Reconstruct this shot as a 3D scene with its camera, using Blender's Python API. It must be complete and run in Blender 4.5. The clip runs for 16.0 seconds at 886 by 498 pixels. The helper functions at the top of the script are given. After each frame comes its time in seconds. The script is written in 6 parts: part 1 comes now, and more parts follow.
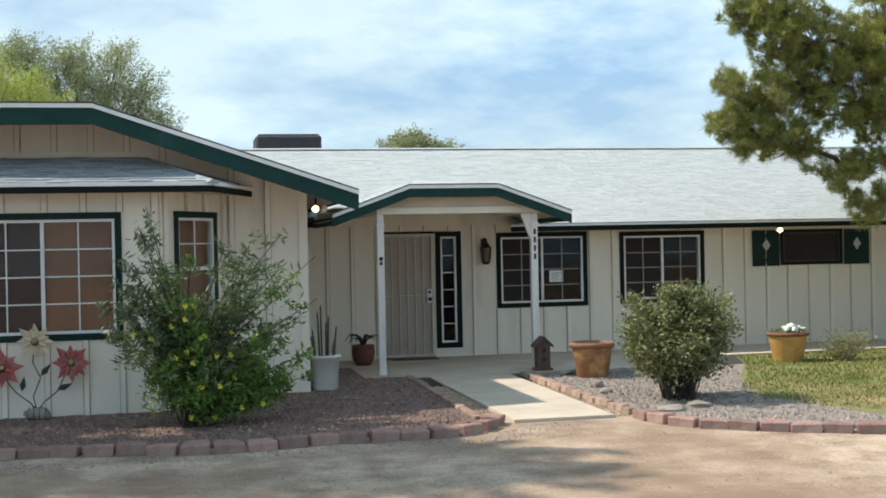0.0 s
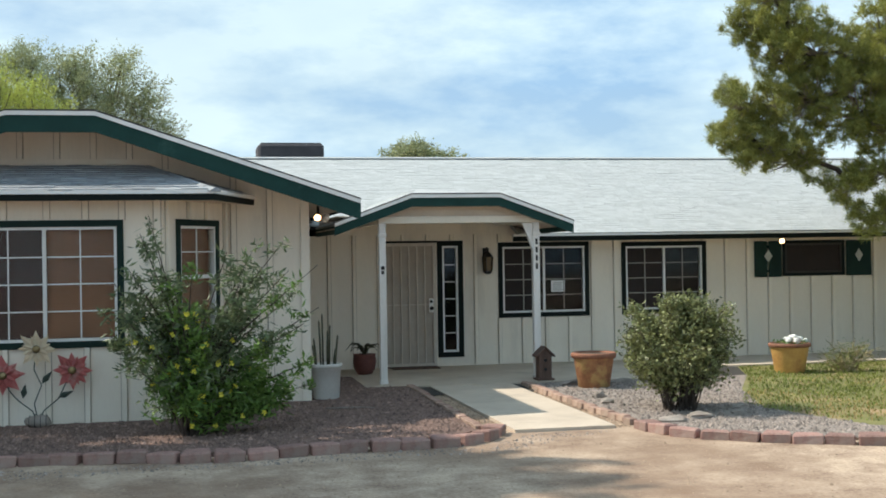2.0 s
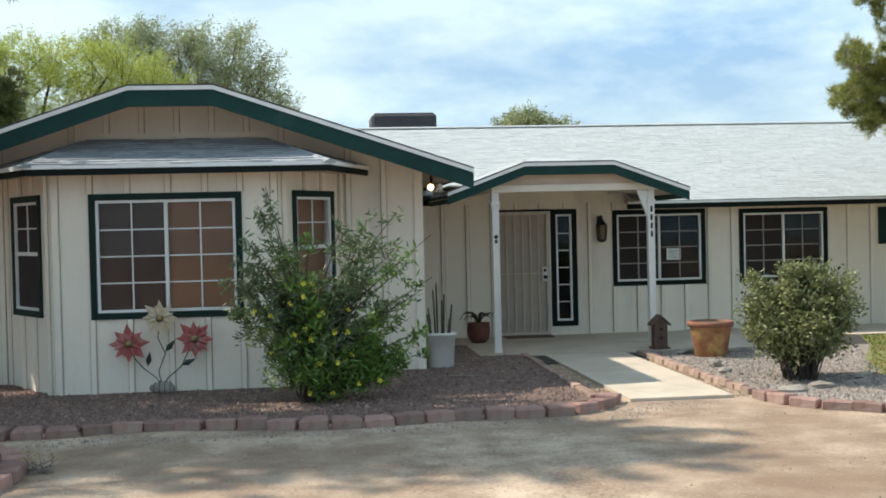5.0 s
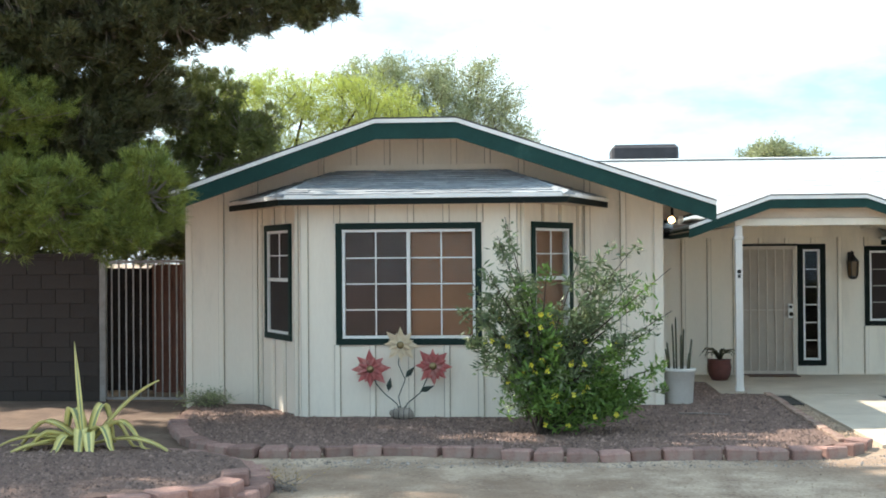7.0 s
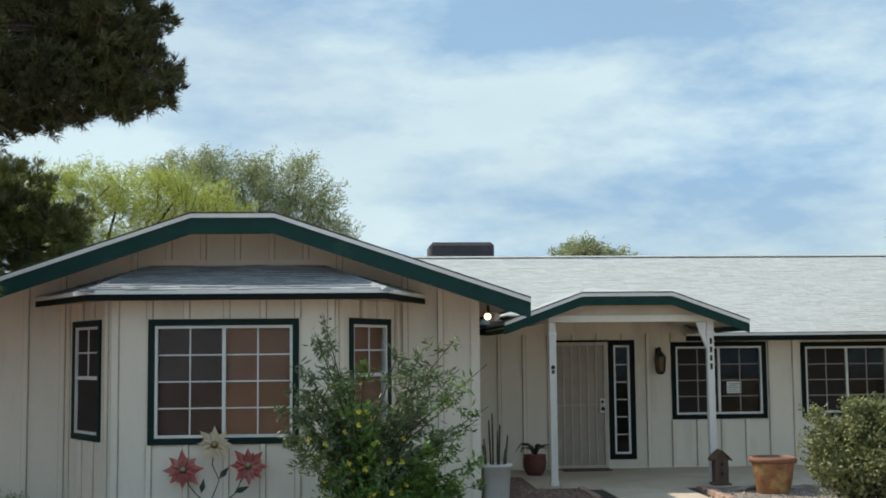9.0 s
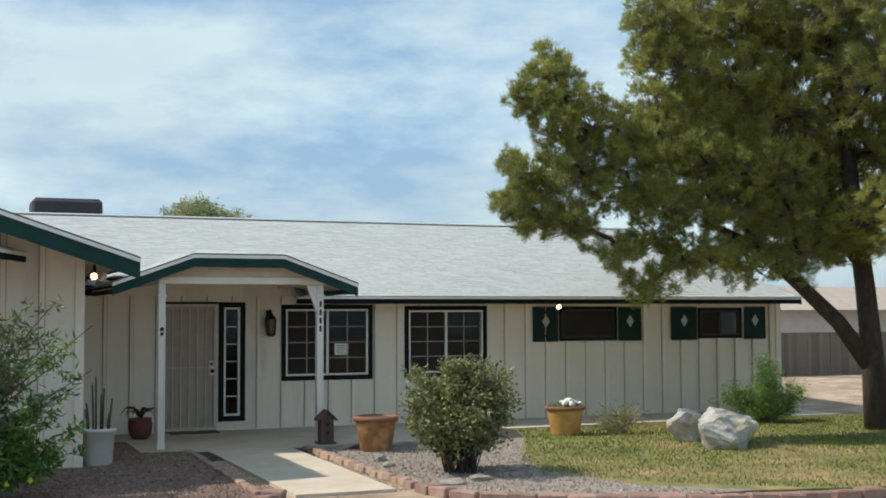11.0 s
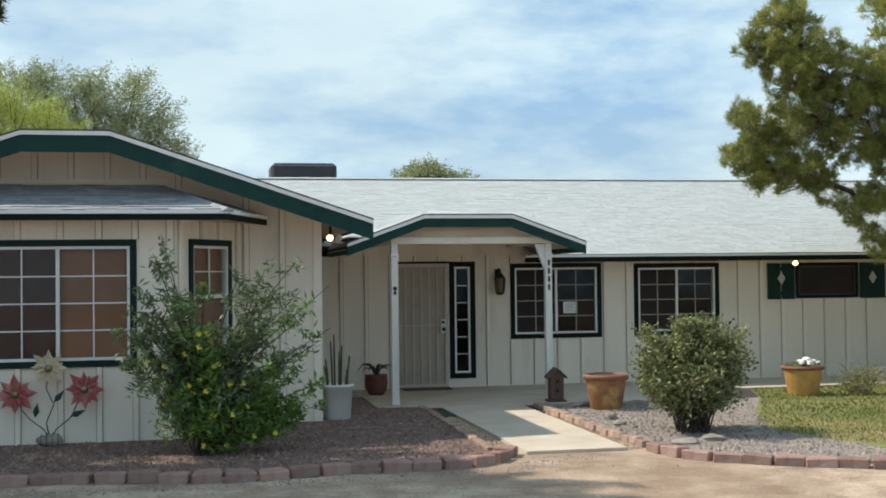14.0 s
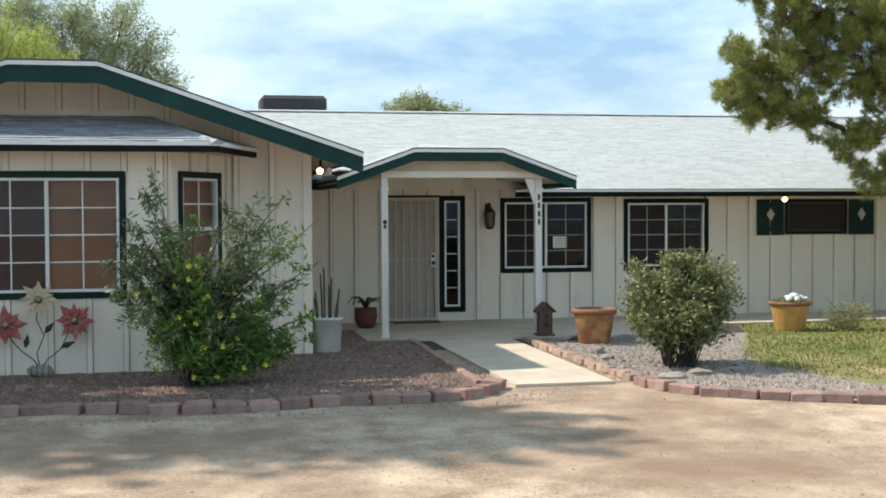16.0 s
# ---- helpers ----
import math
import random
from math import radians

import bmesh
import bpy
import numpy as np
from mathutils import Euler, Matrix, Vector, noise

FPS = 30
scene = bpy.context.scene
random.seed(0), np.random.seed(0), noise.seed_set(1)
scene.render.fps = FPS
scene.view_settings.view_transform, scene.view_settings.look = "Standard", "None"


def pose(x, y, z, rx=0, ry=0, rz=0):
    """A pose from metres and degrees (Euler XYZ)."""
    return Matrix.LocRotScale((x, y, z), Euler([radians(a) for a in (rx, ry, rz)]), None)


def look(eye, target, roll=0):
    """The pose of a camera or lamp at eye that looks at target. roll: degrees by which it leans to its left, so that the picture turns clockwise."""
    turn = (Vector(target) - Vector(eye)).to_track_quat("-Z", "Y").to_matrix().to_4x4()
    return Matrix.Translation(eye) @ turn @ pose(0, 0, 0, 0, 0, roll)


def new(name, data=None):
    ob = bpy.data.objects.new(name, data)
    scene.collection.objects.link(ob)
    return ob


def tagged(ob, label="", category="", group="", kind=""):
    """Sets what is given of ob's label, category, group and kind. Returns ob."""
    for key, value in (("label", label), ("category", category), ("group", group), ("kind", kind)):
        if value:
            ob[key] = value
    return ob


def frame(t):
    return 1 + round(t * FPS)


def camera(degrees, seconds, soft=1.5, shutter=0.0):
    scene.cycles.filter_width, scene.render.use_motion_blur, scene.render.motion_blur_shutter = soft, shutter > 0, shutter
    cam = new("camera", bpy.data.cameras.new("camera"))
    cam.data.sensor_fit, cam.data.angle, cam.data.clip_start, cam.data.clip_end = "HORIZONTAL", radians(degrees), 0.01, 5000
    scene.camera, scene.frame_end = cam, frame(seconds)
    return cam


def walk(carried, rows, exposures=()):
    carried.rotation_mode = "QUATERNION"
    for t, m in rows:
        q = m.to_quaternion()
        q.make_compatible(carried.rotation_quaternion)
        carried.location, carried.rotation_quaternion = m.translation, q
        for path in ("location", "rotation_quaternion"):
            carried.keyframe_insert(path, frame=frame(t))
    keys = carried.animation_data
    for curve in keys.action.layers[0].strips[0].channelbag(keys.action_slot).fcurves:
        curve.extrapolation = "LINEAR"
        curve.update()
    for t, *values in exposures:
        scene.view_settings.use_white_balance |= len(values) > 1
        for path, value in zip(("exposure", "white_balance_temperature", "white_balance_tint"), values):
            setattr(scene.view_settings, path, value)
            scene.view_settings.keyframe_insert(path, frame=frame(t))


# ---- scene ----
# A single-storey ranch house across a dirt drive. x runs along the house front, y towards the house, z up.
cam = camera(40.0, 16.0, soft=1.8)
EYE = 1.9
# seconds, yaw, pitch, roll: the camera turns where it stands
TURNS = [
    (0.0, -12.036, -0.251, -1.168),
    (0.5, -11.775, -0.462, -1.107),
    (1.0, -11.733, -0.555, -0.167),
    (1.5, -11.928, -0.138, -0.731),
    (2.0, -11.957, 0.19, -0.888),
    (2.5, -12.037, 0.424, -1.365),
    (3.0, -11.961, -0.182, -1.769),
    (3.2, -12.042, -0.469, -1.359),
    (4.0, -11.4, -0.8, -1.36),
    (4.6, -8.9, -1.05, -1.36),
    (5.0, -6.6, -1.17, -1.35),
    (5.3, -3.978, -1.233, -1.306),
    (5.5, -1.866, -1.182, -1.141),
    (6.0, 2.975, -0.634, -0.714),
    (6.5, 6.717, -0.113, -0.791),
    (7.0, 4.554, 0.487, -0.43),
    (7.5, 3.124, 2.342, -0.863),
    (8.0, 3.061, 4.867, -1.197),
    (8.5, 0.738, 5.491, -1.009),
    (9.0, -4.025, 4.945, -0.589),
    (9.5, -10.781, 4.483, 0.209),
    (10.0, -16.622, 3.853, 0.574),
    (10.2, -18.638, 3.614, 0.144),
    (10.6, -21.2, 3.35, -0.05),
    (11.0, -22.1, 3.05, -0.2),
    (11.5, -20.9, 2.7, -0.4),
    (12.0, -17.3, 2.35, -0.58),
    (12.3, -15.535, 2.257, -0.654),
    (12.5, -14.548, 2.158, -0.653),
    (13.0, -13.095, 2.161, -0.733),
    (13.5, -11.866, 1.976, -0.991),
    (14.0, -11.394, 1.175, -0.655),
    (14.5, -11.338, 0.105, -0.497),
    (15.0, -11.61, -0.988, -0.442),
    (15.5, -11.755, -1.659, -0.412),
    (16.0, -11.838, -1.936, -0.282),
]
walk(cam, [(t, pose(0, 0, EYE, 90 + pitch, 0, yaw) @ pose(0, 0, 0, 0, 0, roll)) for t, yaw, pitch, roll in TURNS],
     exposures=[(t, stops, 6950, 10) for t, stops in ((0.0, 0.20), (3.2, 0.18), (5.5, 0.33), (6.0, 0.58), (6.5, 0.86), (7.0, 0.94), (7.5, 0.60), (8.0, 0.15), (9.0, -0.06), (10.0, -0.14), (12.5, 0.02), (13.5, 0.00), (14.5, 0.16), (16.0, 0.31))])

# ---- light ----
SUN = Vector((-0.80, 0.35, 1.0)).normalized()
world = bpy.data.worlds.new("sky")
scene.world = world
world.use_nodes = True
wn, wl = world.node_tree.nodes, world.node_tree.links
wn.clear()
sky = wn.new("ShaderNodeTexSky")
sky.sky_type = "NISHITA"
sky.sun_disc = False
sky.sun_elevation = math.asin(SUN.z)
sky.sun_rotation = math.atan2(SUN.x, SUN.y)
sky.air_density, sky.dust_density = 1.0, 0.6
clear = wn.new("ShaderNodeBackground")
clear.inputs["Strength"].default_value = 0.12
cloud = wn.new("ShaderNodeBackground")
cloud.inputs["Strength"].default_value = 1.05
coord = wn.new("ShaderNodeTexCoord")
place = wn.new("ShaderNodeMapping")
place.inputs["Scale"].default_value = (1.0, 1.0, 2.6)
place.inputs["Location"].default_value = (0.31, 0.1, 0.2)
billow = wn.new("ShaderNodeTexNoise")
billow.inputs["Scale"].default_value = 2.6
billow.inputs["Detail"].default_value = 7.0
billow.inputs["Roughness"].default_value = 0.5
billow.inputs["Distortion"].default_value = 0.25
cover = wn.new("ShaderNodeMapRange")
cover.inputs["From Min"].default_value = 0.33
cover.inputs["From Max"].default_value = 0.62
cover.inputs["To Min"].default_value = 0.6
cover.inputs["To Max"].default_value = 1.0
shade = wn.new("ShaderNodeTexNoise")
shade.inputs["Scale"].default_value = 4.2
shade.inputs["Detail"].default_value = 8.0
shade.inputs["Roughness"].default_value = 0.58
tones = wn.new("ShaderNodeValToRGB")
tones.color_ramp.elements[0].position, tones.color_ramp.elements[0].color = 0.40, (0.32, 0.54, 0.81, 1)
tones.color_ramp.elements[1].position, tones.color_ramp.elements[1].color = 0.60, (0.68, 0.885, 1.0, 1)
both = wn.new("ShaderNodeMixShader")
sky_out = wn.new("ShaderNodeOutputWorld")
wl.new(coord.outputs["Generated"], place.inputs["Vector"])
wl.new(place.outputs["Vector"], billow.inputs["Vector"])
wl.new(place.outputs["Vector"], shade.inputs["Vector"])
wl.new(billow.outputs["Fac"], cover.inputs["Value"])
wl.new(shade.outputs["Fac"], tones.inputs["Fac"])
wl.new(sky.outputs["Color"], clear.inputs["Color"])
wl.new(tones.outputs["Color"], cloud.inputs["Color"])
wl.new(cover.outputs["Result"], both.inputs["Fac"])
wl.new(clear.outputs["Background"], both.inputs[1])
wl.new(cloud.outputs["Background"], both.inputs[2])
wl.new(both.outputs["Shader"], sky_out.inputs["Surface"])
sun_data = bpy.data.lights.new("sun", "SUN")
sun_data.energy, sun_data.angle, sun_data.color = 4.8, radians(1.0), (1.0, 0.95, 0.86)
sun = new("sun", sun_data)
sun.matrix_world = look(SUN * 60, (0, 0, 0))


# ---- materials ----
def material(name, light, dark, scale=6.0, rough=0.8, bump=0.2, fine=60.0, metal=0.0, stretch=(1, 1, 1), vary=0.0,
             island=0.0, stain=None, spec=0.5, detail=5.0, through_light=0.0, span=(0.48, 0.92)):
    """Two tones mixed by a coarse and a fine noise, with relief; vary and island shift the brightness piece by piece."""
    m = bpy.data.materials.new(name)
    m.use_nodes = True
    n, l = m.node_tree.nodes, m.node_tree.links
    b = n["Principled BSDF"]
    b.inputs["Roughness"].default_value = rough
    b.inputs["Metallic"].default_value = metal
    b.inputs["Specular IOR Level"].default_value = spec
    co = n.new("ShaderNodeTexCoord")
    mp = n.new("ShaderNodeMapping")
    mp.inputs["Scale"].default_value = stretch
    l.new(co.outputs["Object"], mp.inputs["Vector"])
    big = n.new("ShaderNodeTexNoise")
    big.inputs["Scale"].default_value, big.inputs["Detail"].default_value = scale, detail
    big.inputs["Roughness"].default_value = 0.65
    small = n.new("ShaderNodeTexNoise")
    small.inputs["Scale"].default_value, small.inputs["Detail"].default_value = fine, 3.0
    for t in (big, small):
        l.new(mp.outputs["Vector"], t.inputs["Vector"])
    add = n.new("ShaderNodeMath")
    add.operation = "MULTIPLY_ADD"
    add.inputs[1].default_value = 0.4
    l.new(small.outputs["Fac"], add.inputs[0])
    l.new(big.outputs["Fac"], add.inputs[2])
    ramp = n.new("ShaderNodeValToRGB")
    ramp.color_ramp.elements[0].position, ramp.color_ramp.elements[0].color = span[0], (*dark, 1)
    ramp.color_ramp.elements[1].position, ramp.color_ramp.elements[1].color = span[1], (*light, 1)
    l.new(add.outputs[0], ramp.inputs["Fac"])
    colour = ramp.outputs["Color"]
    if stain:
        tone, size, low, high = stain
        patch = n.new("ShaderNodeTexNoise")
        patch.inputs["Scale"].default_value, patch.inputs["Detail"].default_value = size, 6.0
        patch.inputs["Roughness"].default_value = 0.62
        l.new(mp.outputs["Vector"], patch.inputs["Vector"])
        rng = n.new("ShaderNodeMapRange")
        rng.inputs["From Min"].default_value, rng.inputs["From Max"].default_value = low, high
        l.new(patch.outputs["Fac"], rng.inputs["Value"])
        mix = n.new("ShaderNodeMix")
        mix.data_type = "RGBA"
        mix.inputs["B"].default_value = (*tone, 1)
        l.new(rng.outputs["Result"], mix.inputs["Factor"])
        l.new(colour, mix.inputs["A"])
        colour = mix.outputs["Result"]
    if vary or island:
        if vary:
            info = n.new("ShaderNodeObjectInfo")
        else:
            info = n.new("ShaderNodeNewGeometry")
        rng = n.new("ShaderNodeMapRange")
        amount = vary or island
        rng.inputs["To Min"].default_value, rng.inputs["To Max"].default_value = 1 - amount, 1 + amount
        l.new(info.outputs["Random" if vary else "Random Per Island"], rng.inputs["Value"])
        mul = n.new("ShaderNodeHueSaturation")
        l.new(colour, mul.inputs["Color"])
        l.new(rng.outputs["Result"], mul.inputs["Value"])
        colour = mul.outputs["Color"]
    l.new(colour, b.inputs["Base Color"])
    if bump:
        bp = n.new("ShaderNodeBump")
        bp.inputs["Strength"].default_value, bp.inputs["Distance"].default_value = bump, 0.02
        l.new(add.outputs[0], bp.inputs["Height"])
        l.new(bp.outputs["Normal"], b.inputs["Normal"])
    if through_light:
        tr = n.new("ShaderNodeBsdfTranslucent")
        l.new(colour, tr.inputs["Color"])
        mx = n.new("ShaderNodeMixShader")
        mx.inputs["Fac"].default_value = through_light
        l.new(b.outputs["BSDF"], mx.inputs[1])
        l.new(tr.outputs["BSDF"], mx.inputs[2])
        l.new(mx.outputs["Shader"], n["Material Output"].inputs["Surface"])
    return m


def glass_material():
    m = bpy.data.materials.new("window glass")
    m.use_nodes = True
    b = m.node_tree.nodes["Principled BSDF"]
    b.inputs["Base Color"].default_value = (0.9, 0.95, 0.95, 1)
    b.inputs["Transmission Weight"].default_value = 1.0
    b.inputs["Roughness"].default_value = 0.02
    b.inputs["IOR"].default_value = 1.22
    b.inputs["Specular IOR Level"].default_value = 0.3
    return m


def lamp_material(strength):
    m = bpy.data.materials.new("lit bulb")
    m.use_nodes = True
    b = m.node_tree.nodes["Principled BSDF"]
    b.inputs["Emission Color"].default_value = (1.0, 0.60, 0.30, 1)
    b.inputs["Emission Strength"].default_value = strength
    return m


SIDING = material("painted siding", (0.84, 0.765, 0.655), (0.76, 0.685, 0.58), 1.2, 0.75, 0.12, 45, stretch=(1, 1, 0.25),
                  stain=((0.56, 0.51, 0.44), 1.6, 0.58, 0.85))
BATTEN = material("painted batten", (0.85, 0.78, 0.675), (0.74, 0.67, 0.56), 2.0, 0.72, 0.15, 70, stretch=(1, 1, 0.3), vary=0.05)
BAR_GREY = material("dull grey window bar", (0.36, 0.34, 0.31), (0.27, 0.25, 0.23), 4.0, 0.6, 0.05, 60)
# batten shadow lines put into colour, mixed with some grime
SHADOW_LINE = material("painted shadow line with grime", (0.30, 0.25, 0.195), (0.54, 0.48, 0.40), 2.5, 0.9, 0.1, 60)
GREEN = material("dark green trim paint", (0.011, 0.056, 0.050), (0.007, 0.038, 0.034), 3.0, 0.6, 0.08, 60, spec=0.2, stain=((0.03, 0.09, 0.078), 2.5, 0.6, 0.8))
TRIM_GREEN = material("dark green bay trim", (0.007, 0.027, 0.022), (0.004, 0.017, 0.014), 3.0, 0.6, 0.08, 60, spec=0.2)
# shaded copy of the green trim: the gloom under the eaves is in its colour
TRIM_SHADED = material("green trim darkened for shade", (0.007, 0.012, 0.011), (0.004, 0.008, 0.007), 3.0, 0.65, 0.08, 60, spec=0.15)
STRAW = material("pale dry stems", (0.42, 0.36, 0.22), (0.24, 0.20, 0.11), 6.0, 0.9, 0.1, 40)
DOOR_BAR = material("cream painted door bar", (0.62, 0.55, 0.47), (0.50, 0.44, 0.37), 5.0, 0.55, 0.05, 60)
DARK_FRAME = material("dark bronze window frame", (0.045, 0.036, 0.030), (0.028, 0.022, 0.019), 5.0, 0.6, 0.05, 60)
CRUMB = material("pale dirt crumb", (0.44, 0.33, 0.24), (0.24, 0.17, 0.12), 9.0, 0.95, 0.2, 60, island=0.3)
SHUTTER = material("dark green shutter paint", (0.009, 0.034, 0.027), (0.005, 0.02, 0.017), 3.0, 0.6, 0.1, 60, spec=0.2)
WHITE = material("white painted metal", (0.80, 0.79, 0.77), (0.70, 0.69, 0.67), 5.0, 0.45, 0.05, 60)
POST = material("white painted post", (0.78, 0.76, 0.73), (0.62, 0.59, 0.55), 3.0, 0.65, 0.2, 40, stretch=(1, 1, 0.2))
EDGE = material("white drip edge", (0.88, 0.88, 0.87), (0.76, 0.76, 0.75), 4.0, 0.5, 0.05, 60)
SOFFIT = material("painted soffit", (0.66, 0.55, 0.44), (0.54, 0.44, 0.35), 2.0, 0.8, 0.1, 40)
SHINGLE = material("pale grey shingle", (0.44, 0.47, 0.475), (0.35, 0.375, 0.385), 7.0, 0.9, 0.4, 160, island=0.07)
SHINGLE_PIECE = material("pale grey shingle tab", (0.44, 0.47, 0.475), (0.35, 0.375, 0.385), 7.0, 0.9, 0.4, 160, vary=0.07)
SHINGLE_BLUE_PIECE = material("blue grey shingle tab", (0.38, 0.405, 0.43), (0.23, 0.25, 0.275), 7.0, 0.9, 0.5, 160, vary=0.17)
SHINGLE_BLUE = material("blue grey shingle", (0.38, 0.405, 0.43), (0.23, 0.25, 0.275), 7.0, 0.9, 0.5, 160, island=0.16)
CONCRETE = material("worn concrete", (0.58, 0.50, 0.405), (0.45, 0.375, 0.30), 1.5, 0.85, 0.2, 60, stain=((0.34, 0.285, 0.235), 1.2, 0.55, 0.8))
DIRT = material("packed dirt drive", (0.54, 0.42, 0.315), (0.225, 0.152, 0.107), 1.7, 0.95, 1.0, 30, detail=13, stain=((0.235, 0.155, 0.105), 0.38, 0.44, 0.64), span=(0.54, 0.84))
# reddish-brown soil, made darker with the shade that lies on it
DIRT_DARK = material("dark soil with shade painted in", (0.19, 0.125, 0.09), (0.09, 0.06, 0.045), 3.0, 0.95, 0.8, 30, detail=9, stain=((0.25, 0.19, 0.14), 1.2, 0.55, 0.75))
BUTT = material("dark shingle edge", (0.10, 0.10, 0.10), (0.06, 0.06, 0.06), 7.0, 0.9, 0.2, 90)
GRAVEL = material("brown gravel", (0.225, 0.142, 0.116), (0.098, 0.060, 0.050), 20.0, 0.95, 0.9, 45, detail=8)
GRAVEL_GREY = material("grey gravel", (0.36, 0.31, 0.275), (0.17, 0.14, 0.12), 20.0, 0.95, 0.9, 45, detail=8)
PEBBLE = material("pebble", (0.27, 0.182, 0.150), (0.115, 0.077, 0.064), 9.0, 0.9, 0.2, 60, island=0.45)
PEBBLE_GREY = material("grey pebble", (0.37, 0.315, 0.28), (0.18, 0.15, 0.13), 9.0, 0.9, 0.2, 60, island=0.45)
BLOCK = material("red concrete edging block", (0.38, 0.225, 0.19), (0.22, 0.13, 0.112), 7.0, 0.92, 0.8, 50, vary=0.25, stain=((0.29, 0.235, 0.20), 1.9, 0.52, 0.66))
BRICK = material("flat red edging brick", (0.38, 0.235, 0.185), (0.25, 0.155, 0.122), 9.0, 0.9, 0.6, 50, vary=0.22, stain=((0.40, 0.31, 0.245), 3.0, 0.42, 0.62))
GLASS = glass_material()
BLIND_TAN = material("tan cloth blind", (0.34, 0.145, 0.08), (0.22, 0.095, 0.05), 1.8, 0.9, 0.05, 90)
BLIND_DARK = material("dark brown cloth blind", (0.085, 0.038, 0.033), (0.052, 0.024, 0.021), 1.5, 0.9, 0.05, 90)
SCREEN = material("dark insect screen", (0.034, 0.023, 0.021), (0.022, 0.016, 0.014), 3.0, 0.9, 0.1, 200)
# indoor surfaces: the missing light is put into a near-black colour
UNLIT_ROOM = material("room colour darkened as unlit", (0.05, 0.045, 0.04), (0.03, 0.028, 0.025), 2.0, 0.9, 0.0, 30)
DOOR = material("painted door", (0.44, 0.375, 0.31), (0.36, 0.305, 0.25), 3.0, 0.6, 0.08, 60)
BLACK = material("black metal", (0.022, 0.02, 0.02), (0.012, 0.011, 0.011), 4.0, 0.45, 0.1, 60, metal=0.3)
BRASS = material("aged brass", (0.35, 0.27, 0.14), (0.2, 0.15, 0.08), 6.0, 0.4, 0.1, 60, metal=0.9)
COOLER = material("dark cooler housing", (0.055, 0.052, 0.06), (0.03, 0.03, 0.036), 3.0, 0.7, 0.1, 40)
TERRACOTTA = material("mottled terracotta", (0.42, 0.20, 0.09), (0.20, 0.085, 0.045), 6.0, 0.78, 0.35, 50, stain=((0.46, 0.31, 0.12), 3.5, 0.46, 0.60))
OCHRE = material("ochre glazed clay", (0.60, 0.37, 0.12), (0.45, 0.235, 0.07), 5.0, 0.6, 0.2, 50, stain=((0.36, 0.16, 0.06), 3.0, 0.55, 0.7))
RIM_RED = material("red clay rim", (0.30, 0.13, 0.075), (0.16, 0.07, 0.045), 6.0, 0.8, 0.2, 50)
MAROON = material("maroon clay", (0.16, 0.05, 0.038), (0.09, 0.03, 0.025), 5.0, 0.7, 0.2, 50)
TUB = material("off-white plastic tub", (0.70, 0.68, 0.64), (0.56, 0.54, 0.50), 3.0, 0.55, 0.05, 40, stain=((0.5, 0.5, 0.48), 2.0, 0.55, 0.75))
SOIL = material("potting soil", (0.10, 0.07, 0.05), (0.05, 0.035, 0.025), 15.0, 0.95, 0.8, 60)
RUSTWOOD = material("weathered brown wood", (0.17, 0.10, 0.075), (0.08, 0.05, 0.04), 8.0, 0.85, 0.4, 60, stretch=(1, 1, 0.2))
FENCE = material("red-brown fence wood", (0.24, 0.105, 0.075), (0.13, 0.06, 0.045), 3.0, 0.85, 0.4, 60, stretch=(1, 1, 0.1), vary=0.2)
FENCE_GREY = material("grey fence wood", (0.22, 0.18, 0.15), (0.12, 0.10, 0.085), 3.0, 0.9, 0.4, 60, stretch=(1, 1, 0.1), vary=0.2)
# block and mortar colours are lowered to carry the tree shade on this wall
BLOCKWALL = material("grey block darkened for shade", (0.052, 0.040, 0.035), (0.038, 0.029, 0.025), 3.0, 0.9, 0.4, 50, vary=0.06)
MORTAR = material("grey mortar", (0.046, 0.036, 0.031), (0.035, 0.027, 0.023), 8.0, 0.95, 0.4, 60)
BARS = material("pale gate paint", (0.32, 0.29, 0.27), (0.20, 0.175, 0.16), 6.0, 0.6, 0.2, 60)
PETAL_RED = material("painted red metal petal", (0.70, 0.23, 0.215), (0.52, 0.14, 0.135), 9.0, 0.5, 0.2, 60, stain=((0.70, 0.40, 0.36), 7.0, 0.52, 0.68))
PETAL_CREAM = material("painted cream metal petal", (0.93, 0.83, 0.65), (0.80, 0.65, 0.46), 9.0, 0.5, 0.2, 60)
STEM_METAL = material("dark green painted metal", (0.07, 0.105, 0.085), (0.04, 0.06, 0.05), 9.0, 0.5, 0.2, 60)
PALE_STONE = material("pale quartz rock", (0.52, 0.51, 0.49), (0.24, 0.24, 0.235), 5.0, 0.85, 1.0, 30, detail=9, stain=((0.46, 0.37, 0.24), 2.4, 0.50, 0.66))
GREY_STONE = material("flat grey stone", (0.36, 0.315, 0.275), (0.22, 0.19, 0.165), 5.0, 0.9, 0.5, 50, vary=0.15)
BARK = material("grey brown bark", (0.085, 0.063, 0.051), (0.034, 0.026, 0.021), 9.0, 0.95, 1.0, 40, stretch=(1, 1, 0.35))
TWIG = material("bare grey twigs", (0.28, 0.24, 0.21), (0.17, 0.14, 0.12), 9.0, 0.9, 0.3, 60)
PINE = material("pine needles", (0.43, 0.44, 0.12), (0.15, 0.17, 0.05), 1.0, 0.6, 0.0, 9, island=0.4, through_light=0.32)
# lit copy of the needles: sunlight on the low boughs is in the colour
PINE_SUNLIT = material("green pine needles lightened as sunlit", (0.27, 0.31, 0.062), (0.10, 0.135, 0.032), 1.0, 0.6, 0.0, 9, island=0.4, through_light=0.28)
